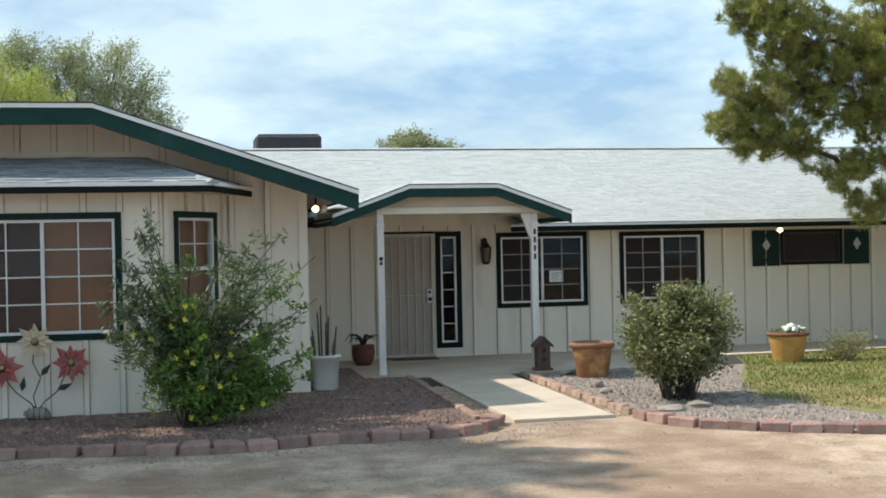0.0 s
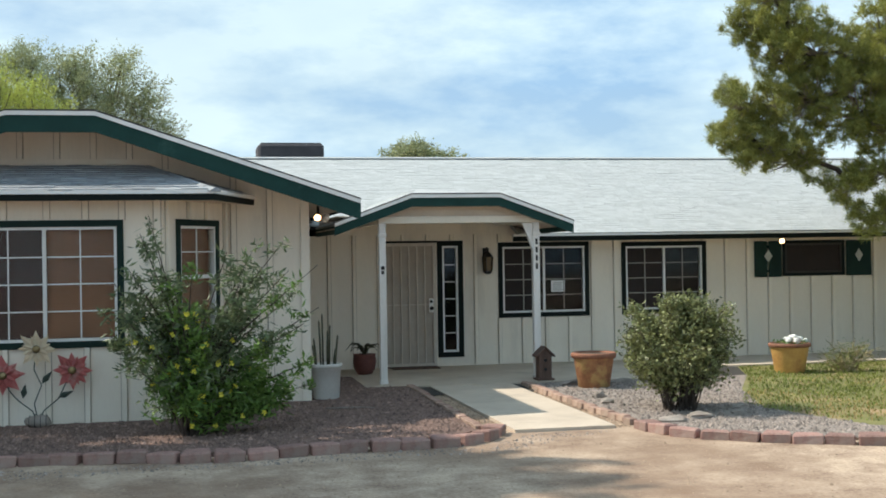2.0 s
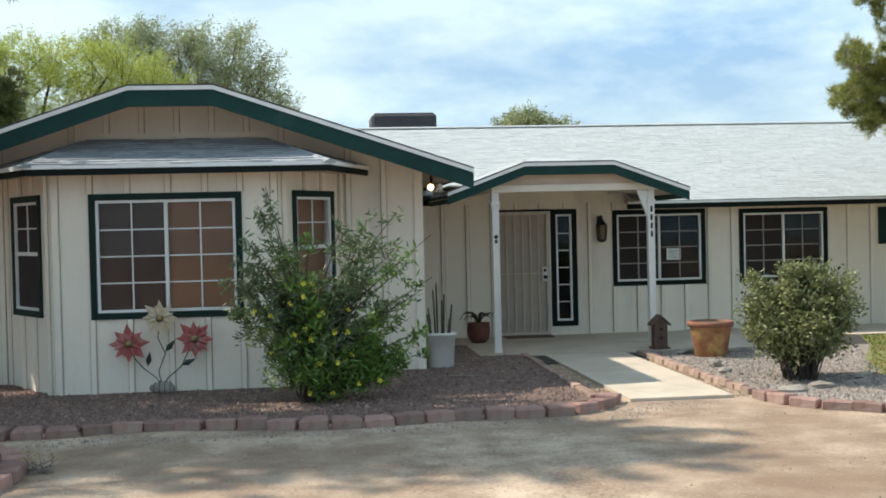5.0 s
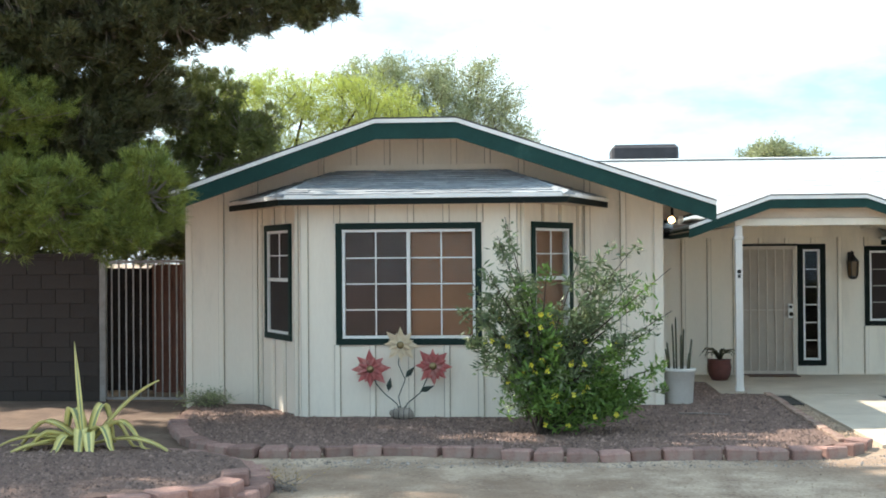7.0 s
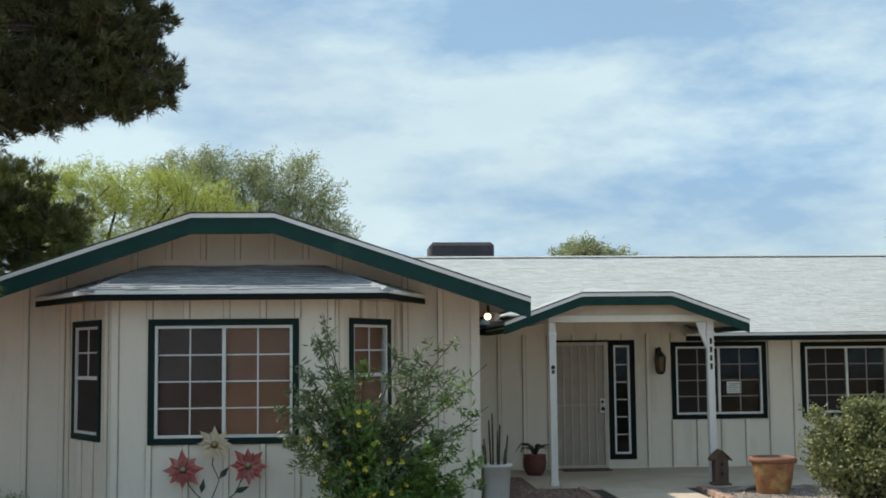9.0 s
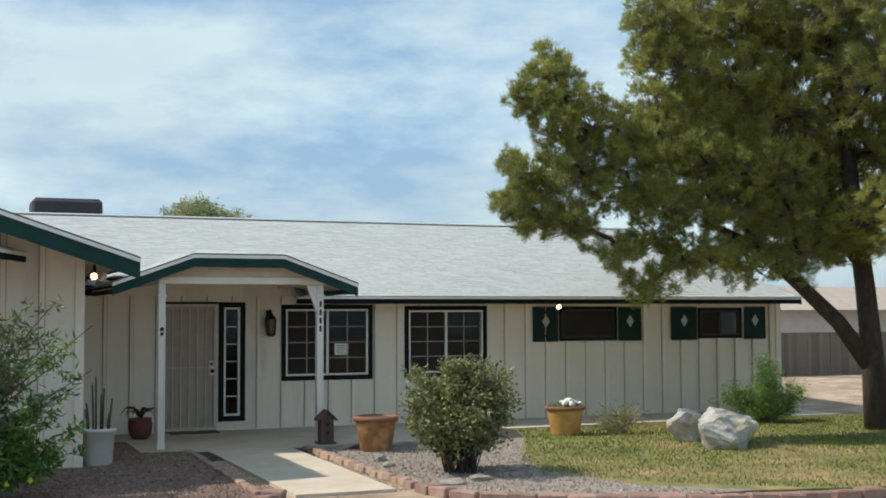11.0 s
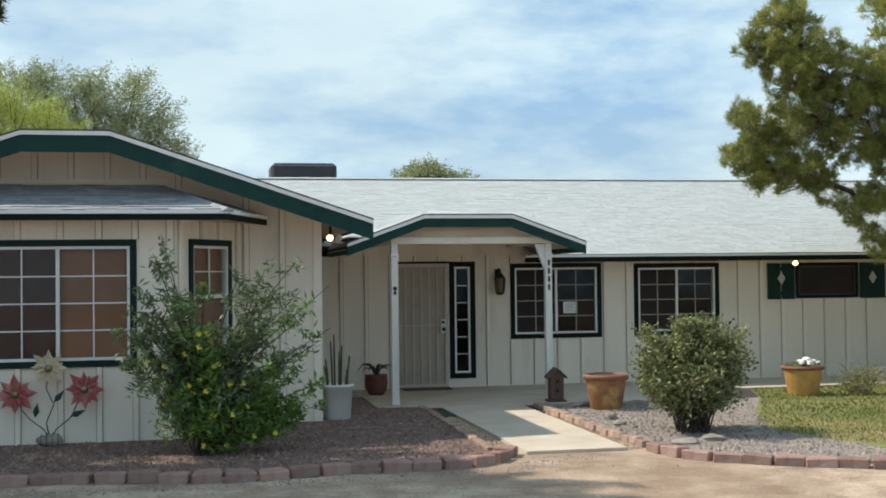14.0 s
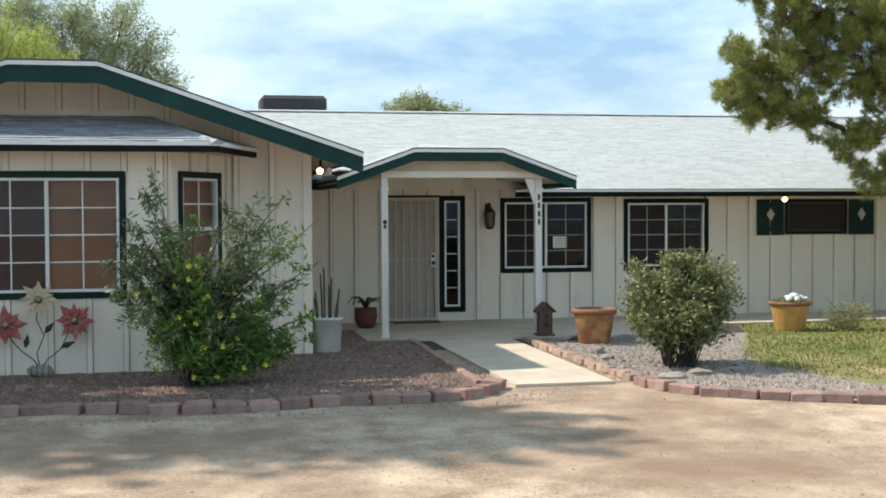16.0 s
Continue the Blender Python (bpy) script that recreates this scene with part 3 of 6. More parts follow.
# ---- windows ----
def window(name, label, w, h, cols, rows, halves=2, trim=TRIM, blinds=(), trim_mat=TRIM_GREEN, sash=None, m=None, muntins=True, bar=None, rim=None):
    """A window in its own plane: x along it, z up from its lower left corner, the outside towards -y."""
    top = new(name)
    tagged(top, label, "window", kind="structure")
    top.empty_display_size = 0.1
    t = trim

    def add(pname, bm, mat, parent=top, plabel=""):
        return part(pname, bm, mat, parent, plabel)
    add("trim_board", boxed(0, w, -0.03, -0.002, h - t, h, bevel=0.004), trim_mat)
    add("trim_board", boxed(0, w, -0.03, -0.002, 0, t, bevel=0.004), trim_mat)
    add("trim_board", boxed(0, t, -0.028, -0.002, t, h - t, bevel=0.004), trim_mat)
    add("trim_board", boxed(w - t, w, -0.028, -0.002, t, h - t, bevel=0.004), trim_mat)
    f = 0.032
    bm = bmesh.new()
    for d in ((t, w - t, -0.012, 0.05, h - t - f, h - t), (t, w - t, -0.012, 0.05, t, t + f), (t, t + f, -0.012, 0.05, t + f, h - t - f), (w - t - f, w - t, -0.012, 0.05, t + f, h - t - f)):
        box(bm, *d)
    if halves == 2:
        box(bm, w / 2 - 0.02, w / 2 + 0.02, -0.014, 0.05, t + f, h - t - f)
    add("window_frame", bm, rim or WHITE, top, "" if rim else "white metal sash frame")
    a0, a1, c0, c1 = t + f, w - t - f, t + f, h - t - f
    spans = [(a0, w / 2 - 0.02), (w / 2 + 0.02, a1)] if halves == 2 else [(a0, a1)]
    if sash is not None:
        add("meeting_rail", boxed(a0, a1, -0.014, 0.045, sash - 0.022, sash + 0.022), WHITE)
    for k, (p, q) in enumerate(spans):
        pane = add("pane", boxed(p, q, 0.020, 0.026, c0, c1), GLASS)
        pane.visible_shadow = False
        if muntins:
            lo = sash + 0.022 if sash is not None else c0
            for i in range(1, cols):
                xx = p + (q - p) * i / cols
                add("muntin", boxed(xx - 0.008, xx + 0.008, 0.006, 0.018, lo, c1), bar or WHITE)
            for j in range(1, rows):
                zz = lo + (c1 - lo) * j / rows
                add("muntin", boxed(p, q, 0.004, 0.016, zz - 0.008, zz + 0.008), bar or WHITE)
        if k < len(blinds) and blinds[k]:
            if blinds[k] is SCREEN:
                add("insect_screen", boxed(p, q, 0.0185, 0.0195, c0, c1), SCREEN, top)
            else:
                add("blind", boxed(p - 0.01, q + 0.01, 0.075, 0.082, c0 - 0.01, c1 + 0.01), blinds[k], top)
    top.matrix_basis = m
    return top


def at_wall(k, y):
    return pose(WIN[k][0], y, WIN[k][2])


def size(k):
    return WIN[k][1] - WIN[k][0], WIN[k][3] - WIN[k][2]


window("window_1", "wide bay window with dark green trim and tan blinds", *size("bay"), 2, 4, 2, blinds=(BLIND_DARK, BLIND_TAN), m=at_wall("bay", YB))
sw, shh = BAY_SIDE[1] - BAY_SIDE[0], BAY_SIDE[3] - BAY_SIDE[2]
window("window_2", "narrow side window of the bay with green trim", sw, shh, 2, 2, 1, blinds=(BLIND_TAN,), sash=shh * 0.52, m=SIDE_R @ pose(BAY_SIDE[0], 0, BAY_SIDE[2]))
window("window_3", "narrow screened side window of the bay with green trim", sw, shh, 2, 2, 1, blinds=(SCREEN,), sash=shh * 0.52, m=SIDE_L @ pose(side_l_win[0], 0, BAY_SIDE[2]))
window("window_4", "dark porch window with dull grey grid and green trim", *size("w1"), 2, 4, 2, trim_mat=TRIM_SHADED, blinds=(SCREEN, None), bar=BAR_GREY, m=at_wall("w1", YM))
window("window_5", "dark front window with dull grey grid and green trim", *size("w2"), 2, 4, 2, trim_mat=TRIM_SHADED, blinds=(SCREEN, None), bar=BAR_GREY, m=at_wall("w2", YM))
window("window_6", "small high dark window with green trim", *size("w3"), 1, 1, 1, blinds=(SCREEN,), trim=0.05, trim_mat=TRIM_SHADED, rim=DARK_FRAME, muntins=False, m=at_wall("w3", YM))
window("window_7", "small high sliding window in the tree's shade", *size("w4"), 1, 1, 2, trim=0.05, trim_mat=TRIM_SHADED, rim=DARK_FRAME, blinds=(SCREEN, None), muntins=False, m=at_wall("w4", YM))
window("window_8", "tall narrow sidelight with six panes beside the door", *size("side"), 1, 6, 1, trim=0.085, trim_mat=TRIM_SHADED, m=at_wall("side", YM))


# shutters beside the high windows
def shutter(x0, x1, z0=1.395, z1=2.02, split=False):
    t = thing("shutter", ((x0 + x1) / 2, YM, z0), "dark green wooden shutter with a pale diamond cut-out", "shutter", "shutters of the high windows")
    if split:
        mid = (x0 + x1) / 2
        part("panel", boxed(x0, mid - 0.012, YM - 0.045, YM - 0.023, z0, z1, bevel=0.006), SHUTTER, t)
        part("panel", boxed(mid + 0.012, x1, YM - 0.045, YM - 0.023, z0, z1, bevel=0.006), SHUTTER, t)
    else:
        part("panel", boxed(x0, x1, YM - 0.045, YM - 0.023, z0, z1, bevel=0.006), SHUTTER, t)
    bm = bmesh.new()
    cx, cz, r, q = (x0 + x1) / 2, (z0 + z1) / 2 + 0.05, 0.075, 0.115
    f = [bm.verts.new((cx + a, YM - 0.052, cz + c)) for a, c in ((-r, 0), (0, -q), (r, 0), (0, q))]
    g = [bm.verts.new((v.co.x, YM - 0.0455, v.co.z)) for v in f]
    bm.faces.new(f), bm.faces.new(g[::-1])
    for i in range(4):
        bm.faces.new((f[i], g[i], g[(i + 1) % 4], f[(i + 1) % 4]))
    part("diamond", bm, SILVER, t, "pale diamond ornament")
    for z in (z0 + 0.1, z1 - 0.1):
        part("batten", boxed(x0 + 0.03, x1 - 0.03, YM - 0.0225, YM - 0.0015, z - 0.02, z + 0.02), SHUTTER, t)


shutter(9.67, 10.18, split=True)
shutter(11.42, 11.91)
shutter(12.55, 13.12)
shutter(14.19, 14.69)

# ---- door ----
door = thing("security_door", (3.6, YM, 0.05), "pale metal security door with upright bars, closed", "door")
x0, x1, z0, z1 = DOORWAY
part("door_leaf", boxed(x0 + 0.04, x1 - 0.04, YM + 0.06, YM + 0.1, z0 + 0.01, z1 - 0.04), DOOR, door, "beige front door behind the bars")
bm = bmesh.new()
for d in ((x0, x0 + 0.05, z0, z1), (x1 - 0.05, x1, z0, z1), (x0 + 0.05, x1 - 0.05, z1 - 0.05, z1), (x0 + 0.05, x1 - 0.05, z0, z0 + 0.05)):
    box(bm, d[0], d[1], YM - 0.03, YM + 0.02, d[2], d[3])
part("door_frame", bm, DOOR_BAR, door)
part("door_casing", boxed(x0 - 0.025, x1 + 0.024, YM - 0.026, YM - 0.001, z1 + 0.001, z1 + 0.035), TRIM_SHADED, door, "narrow green casing darkened for shade")
part("door_casing", boxed(x0 - 0.025, x0 - 0.001, YM - 0.026, YM - 0.001, z0, z1), TRIM_SHADED, door, "narrow green casing darkened for shade")
for i in range(1, 6):
    xx = x0 + 0.05 + (x1 - x0 - 0.1) * i / 6
    part("bar", boxed(xx - 0.008, xx + 0.008, YM - 0.016, YM - 0.001, z0 + 0.05, z1 - 0.05), DOOR_BAR, door)
for zz in (1.06,):
    part("cross_bar", boxed(x0 + 0.05, x1 - 0.05, YM + 0.0, YM + 0.014, zz - 0.005, zz + 0.005), DOOR_BAR, door)
part("mesh_screen", boxed(x0 + 0.05, x1 - 0.05, YM + 0.022, YM + 0.026, z0 + 0.05, z1 - 0.05), DOOR, door, "fine beige screen behind the bars")
lock = part("lock_plate", boxed(x1 - 0.125, x1 - 0.05, YM - 0.034, YM - 0.018, 0.93, 1.16, bevel=0.006), WHITE, door)
part("keyhole", turned(lathe([(0.024, 0), (0.024, 0.02)], (0, 0, 0), 14), pose(x1 - 0.088, YM - 0.034, 1.11, 90)), BLACK, lock)
part("knob", turned(lathe([(0.015, 0), (0.015, 0.03), (0.032, 0.04), (0.032, 0.06), (0.015, 0.072)], (0, 0, 0), 16), pose(x1 - 0.088, YM - 0.034, 1.0, 90)), BLACK, lock)
part("threshold", boxed(x0, x1, YM - 0.08, YM + 0.02, 0.0405, 0.055), RUSTWOOD, door)


mat_bm = boxed(3.22, 4.0, 19.18, 19.5, 0.041, 0.055, bevel=0.005)
whole("doormat", mat_bm, RUSTWOOD, "thin dark brown doormat before the front door", "doormat")


# ---- roofs ----
def shingle_field(name, parent, origin, along, up, width, height, mat, tab=0.31, course=0.15, left=None, right=None, lift=0.012, single=0, single_mat=None):
    """Overlapping shingle tabs on a slope: along and up are unit vectors in it; left and right give the limits at a height."""
    along, up = Vector(along).normalized(), Vector(up).normalized()
    nrm = along.cross(up).normalized()
    if nrm.z < 0:
        nrm = -nrm
    rng = random.Random(name)
    verts, faces = [], []
    s = 0.0
    row = 0
    while s < height - 0.02:
        lo = (left(s) if left(s) > left(height) else max(left(s), left(min(s + course, height)))) if left else 0.0
        hi = min(right(s), right(min(s + course, height))) if right else width
        u = lo - rng.random() * tab
        while u < hi:
            a, c = max(u, lo) + 0.002, min(u + tab * rng.uniform(0.75, 1.2), hi) - 0.002
            u = c + 0.004
            if c - a < 0.03:
                continue
            t0, t1 = s - 0.012 + rng.uniform(-0.006, 0.004), min(s + course * 1.05, height)
            k = len(verts)
            rise = lift * rng.uniform(0.7, 1.5)
            p = [origin + along * a + up * t0, origin + along * c + up * t0, origin + along * c + up * t1, origin + along * a + up * t1]
            if row < single:
                tab_v = [p[0] + nrm * rise, p[1] + nrm * rise, p[2] + nrm * 0.003, p[3] + nrm * 0.003, p[0] - nrm * 0.001, p[1] - nrm * 0.001]
                under(new("shingle", from_arrays("shingle", tab_v, [(0, 1, 2, 3), (4, 5, 1, 0), (0, 3, 4), (1, 5, 2)], single_mat)), parent)
                continue
            verts += [p[0] + nrm * rise, p[1] + nrm * rise, p[2] + nrm * 0.003, p[3] + nrm * 0.003, p[0] - nrm * 0.001, p[1] - nrm * 0.001]
            faces += [(k, k + 1, k + 2, k + 3), (k + 4, k + 5, k + 1, k), (k, k + 3, k + 4), (k + 1, k + 5, k + 2)]
        s += course
        row += 1
    if verts:
        tagged(under(new("shingle_field", from_arrays("shingle_field", verts, faces, mat)), parent), kind="stuff")


RIDGE_Y, RIDGE_Z, EAVE_Y, EAVE_Z = 25.0, 3.88, 19.05, 2.20
PITCH = (RIDGE_Z - EAVE_Z) / (RIDGE_Y - EAVE_Y)
roof_main = thing("roof_main", (8, 25, 2.2), "long low gable roof with pale grey shingles", "roof", kind="structure")
x0, x1 = 0.2, 15.12
bm = bmesh.new()
slab(bm, [(x0, EAVE_Y + 0.8, EAVE_Z + 0.8 * PITCH), (5.3, EAVE_Y + 0.8, EAVE_Z + 0.8 * PITCH), (5.3, EAVE_Y, EAVE_Z), (x1, EAVE_Y, EAVE_Z), (x1, RIDGE_Y, RIDGE_Z), (x0, RIDGE_Y, RIDGE_Z)], 0.05)
part("roof_deck", bm, SHINGLE, roof_main)
bm = bmesh.new()
slab(bm, [(x0 - 4.5, 31.0, EAVE_Z), (x1, 31.0, EAVE_Z), (x1, RIDGE_Y + 0.001, RIDGE_Z), (x0 - 4.5, RIDGE_Y + 0.001, RIDGE_Z)], 0.05)
part("rear_slope", bm, SHINGLE, roof_main)
shingle_field("shingle", roof_main, Vector((x0, EAVE_Y, EAVE_Z)), (1, 0, 0), (0, 1, PITCH), x1 - x0, math.hypot(RIDGE_Y - EAVE_Y, RIDGE_Z - EAVE_Z), SHINGLE, 0.27, 0.145, left=lambda q: 5.1 if q < 0.83 else 0.0, lift=0.005, single=6, single_mat=SHINGLE_PIECE)
bm = bmesh.new()
slab(bm, [(x0, RIDGE_Y - 0.13, RIDGE_Z + 0.0), (x1, RIDGE_Y - 0.13, RIDGE_Z + 0.0), (x1, RIDGE_Y, RIDGE_Z + 0.035), (x0, RIDGE_Y, RIDGE_Z + 0.035)], 0.012)
part("ridge_cap", bm, SHINGLE, roof_main)
whole("wall_porch_back", boxed(2.12, 5.48, YM, YM + 0.06, 2.201, 2.43), SIDING, "cream wall above the door under the porch ceiling", "wall", kind="structure")
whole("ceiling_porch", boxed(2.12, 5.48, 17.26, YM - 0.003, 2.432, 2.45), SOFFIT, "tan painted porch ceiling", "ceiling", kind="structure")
part("fascia", boxed(5.2, 15.12, EAVE_Y + 0.01, EAVE_Y + 0.04, 2.07, 2.15), TRIM_SHADED, roof_main, "dark green eave board")
part("drip_edge", boxed(5.2, 15.13, EAVE_Y - 0.02, EAVE_Y + 0.045, 2.151, 2.185), EDGE, roof_main, "thin white roof edge")
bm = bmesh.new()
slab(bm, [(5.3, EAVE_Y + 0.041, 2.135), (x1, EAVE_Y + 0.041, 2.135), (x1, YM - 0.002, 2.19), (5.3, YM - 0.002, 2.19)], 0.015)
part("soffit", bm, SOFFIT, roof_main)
part("rake_board", hull([(15.121, EAVE_Y, 2.06), (15.121, EAVE_Y, 2.2), (15.121, RIDGE_Y, 3.86), (15.121, RIDGE_Y, 3.72), (15.15, EAVE_Y, 2.06), (15.15, EAVE_Y, 2.2), (15.15, RIDGE_Y, 3.86), (15.15, RIDGE_Y, 3.72)]), GREEN, roof_main)


def clipped_roof(name, label, cx, half_flat, half_eave, z_flat, z_eave, y_front, y_hip, y_back, mat, fascia_h, tab=0.31, course=0.14, soffit_to=None, board=0.8, lift=0.01):
    """A gable roof along y whose front peak is cut back by a small hip; fascia boards run along the front edge."""
    r = thing(name, (cx, y_front, z_eave), label, "roof", kind="structure")
    slope = (z_flat - z_eave) / (half_eave - half_flat)
    z_ridge = z_flat + slope * half_flat
    tl = math.hypot(half_eave, z_ridge - z_eave)
    for s in (-1, 1):
        bm = bmesh.new()
        slab(bm, [(cx + s * half_eave, y_front, z_eave), (cx + s * half_flat, y_front, z_flat), (cx, y_hip, z_ridge), (cx, y_back, z_ridge), (cx + s * half_eave, y_back, z_eave)], 0.05)
        part("roof_deck", bm, mat, r)
        across = (0, 1, 0)
        cut = (half_eave - half_flat) / half_eave * tl
        shingle_field("shingle", r, Vector((cx + s * half_eave, y_front, z_eave)), across, (-s * half_eave, 0, z_ridge - z_eave), y_back - y_front, tl, mat, tab, course,
                      left=lambda q, c=cut, t=tl: 0.0 if q < c else (q - c) / (t - c) * (y_hip - y_front), lift=lift)
    bm = bmesh.new()
    slab(bm, [(cx - half_flat, y_front, z_flat), (cx + half_flat, y_front, z_flat), (cx, y_hip, z_ridge)], 0.05)
    part("hip", bm, mat, r)
    d = math.hypot(y_hip - y_front, z_ridge - z_flat)
    if lift > 0.005:
        shingle_field("shingle", r, Vector((cx - half_flat, y_front, z_flat)), (1, 0, 0), (0, y_hip - y_front, z_ridge - z_flat), 2 * half_flat, d, mat, tab, course,
                  left=lambda q, t=d: half_flat * q / t, right=lambda q, t=d: 2 * half_flat - half_flat * q / t, lift=lift)
    ye = y_front
    line = [(cx - half_eave - 0.03, z_eave), (cx - half_flat, z_flat), (cx + half_flat, z_flat), (cx + half_eave + 0.03, z_eave)]
    for (xa, za), (xb, zb) in zip(line, line[1:]):
        g = 0.045
        part("fascia", hull([(xa, y, z) for y in (ye - 0.005, ye + 0.035) for z in (za - g, za - g - fascia_h)] + [(xb, y, z) for y in (ye - 0.005, ye + 0.035) for z in (zb - g, zb - g - fascia_h)]), GREEN, r, "dark green fascia board")
        part("shingle_edge", hull([(xa, y, z) for y in (ye - 0.035, ye + 0.04) for z in (za + 0.005, za + 0.022)] + [(xb, y, z) for y in (ye - 0.035, ye + 0.04) for z in (zb + 0.005, zb + 0.022)]), BUTT, r, "dark shingle edge")
        part("drip_edge", hull([(xa, y, z) for y in (ye - 0.03, ye + 0.04) for z in (za + 0.004, za - g + 0.001)] + [(xb, y, z) for y in (ye - 0.03, ye + 0.04) for z in (zb + 0.004, zb - g + 0.001)]), EDGE, r, "thin white roof edge")
    for s in (-1, 1):
        part("eave_board", boxed(cx + s * half_eave - 0.015, cx + s * half_eave + 0.015, ye + 0.036, y_back, z_eave - 0.045 - fascia_h * board, z_eave - 0.03), GREEN, r)
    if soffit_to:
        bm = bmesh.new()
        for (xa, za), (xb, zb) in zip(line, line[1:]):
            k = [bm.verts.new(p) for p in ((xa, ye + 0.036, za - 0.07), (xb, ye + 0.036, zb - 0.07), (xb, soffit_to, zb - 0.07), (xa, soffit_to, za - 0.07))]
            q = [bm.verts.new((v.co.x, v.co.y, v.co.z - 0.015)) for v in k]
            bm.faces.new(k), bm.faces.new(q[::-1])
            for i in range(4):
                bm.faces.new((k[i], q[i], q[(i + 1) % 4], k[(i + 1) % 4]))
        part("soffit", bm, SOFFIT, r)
    return r


clipped_roof("roof_wing", "clipped gable roof of the front wing with green fascia", -1.48, 0.49, 3.52, 3.585, 2.555, 14.5, 16.3, 25.0, SHINGLE, 0.19, soffit_to=YM, board=0.25)
clipped_roof("roof_porch", "small clipped porch roof with green fascia", 3.80, 0.645, 1.72, 2.735, 2.335, 16.98, 20.0, 21.5, SHINGLE, 0.125, tab=0.28, soffit_to=YM + 0.0, lift=0.004)

# bay roof
roof_bay = thing("roof_bay", (XC, YB, 2.6), "low hipped bay roof with blue-grey shingles", "roof", kind="structure")
E = [(-4.02, 15.53), (-3.03, 13.95), (0.33, 13.95), (0.86, 15.53)]
ZE, ZT = 2.655, 3.04
T0, T1 = (-2.62, 15.53, ZT), (-0.48, 15.53, ZT)
e = [(p[0], p[1], ZE) for p in E]
bm = bmesh.new()
for pts in ([e[0], e[1], T0], [e[1], e[2], T1, T0], [e[2], e[3], T1]):
    slab(bm, pts, 0.03)
part("roof_deck", bm, SHINGLE_BLUE, roof_bay)
upv = Vector((0, 15.53 - 13.95, ZT - ZE))
hgt = upv.length
shingle_field("shingle", roof_bay, Vector(e[1]), (1, 0, 0), upv, e[2][0] - e[1][0], hgt, SHINGLE_BLUE, 0.32, 0.145,
              left=lambda q: (T0[0] - e[1][0]) * q / hgt, right=lambda q: (e[2][0] - e[1][0]) + (T1[0] - e[2][0]) * q / hgt, lift=0.014, single=99, single_mat=SHINGLE_BLUE_PIECE)
for p, q, top, s in ((e[0], e[1], T0, 0), (e[2], e[3], T1, 1)):
    a, c = Vector(p), Vector(q)
    al = (c - a)
    ln = al.length
    al.normalize()
    foot = (Vector(top) - a).dot(al)
    up2 = Vector(top) - (a + al * foot)
    hh = up2.length
    shingle_field("shingle", roof_bay, a, al, up2, ln, hh, SHINGLE_BLUE, 0.32, 0.145, left=lambda z, f=foot, h=hh: f * z / h, right=lambda z, f=foot, h=hh, n=ln: n + (f - n) * z / h, lift=0.014, single=99, single_mat=SHINGLE_BLUE_PIECE)
for p, q in zip(E, E[1:]):
    dx, dy = q[0] - p[0], q[1] - p[1]
    n = math.hypot(dx, dy)
    ox, oy = -dy / n * 0.03, dx / n * 0.03
    part("fascia", hull([(p[0], p[1], 2.54), (p[0], p[1], 2.61), (q[0], q[1], 2.54), (q[0], q[1], 2.61), (p[0] + ox, p[1] + oy, 2.54), (p[0] + ox, p[1] + oy, 2.61), (q[0] + ox, q[1] + oy, 2.54), (q[0] + ox, q[1] + oy, 2.61)]), TRIM_SHADED, roof_bay, "dark green bay eave board")
    ox, oy = ox * 0.5, oy * 0.5
    part("drip_edge", hull([(p[0] - ox, p[1] - oy, z) for z in (2.612, 2.659)] + [(q[0] - ox, q[1] - oy, z) for z in (2.612, 2.659)] + [(p[0] + ox, p[1] + oy, z) for z in (2.612, 2.659)] + [(q[0] + ox, q[1] + oy, z) for z in (2.612, 2.659)]), EDGE, roof_bay)
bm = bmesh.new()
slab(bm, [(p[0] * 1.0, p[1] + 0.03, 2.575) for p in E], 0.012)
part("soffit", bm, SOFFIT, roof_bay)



def hip_caps(parent, a, c, mat, wide=0.15, step=0.19):
    """Bent cap shingles laid over a hip line from a up to c."""
    a, c = Vector(a), Vector(c)
    d = (c - a).normalized()
    s = d.cross(Vector((0, 0, 1))).normalized()
    n = int((c - a).length / step)
    for k in range(n):
        p, q = a + d * (k * step - 0.02), a + d * (k * step + step * 1.08)
        up = Vector((0, 0, 0.03))
        pts = [p + up, p + s * wide / 2 - up * 0.3, p - s * wide / 2 - up * 0.3, q + up * 0.75, q + s * wide / 2 - up * 0.5, q - s * wide / 2 - up * 0.5]
        part("cap_shingle", hull(pts + [v - Vector((0, 0, 0.012)) for v in pts]), mat, parent)


hip_caps(roof_bay, e[1], T0, SHINGLE_BLUE)
hip_caps(roof_bay, e[2], T1, SHINGLE_BLUE)
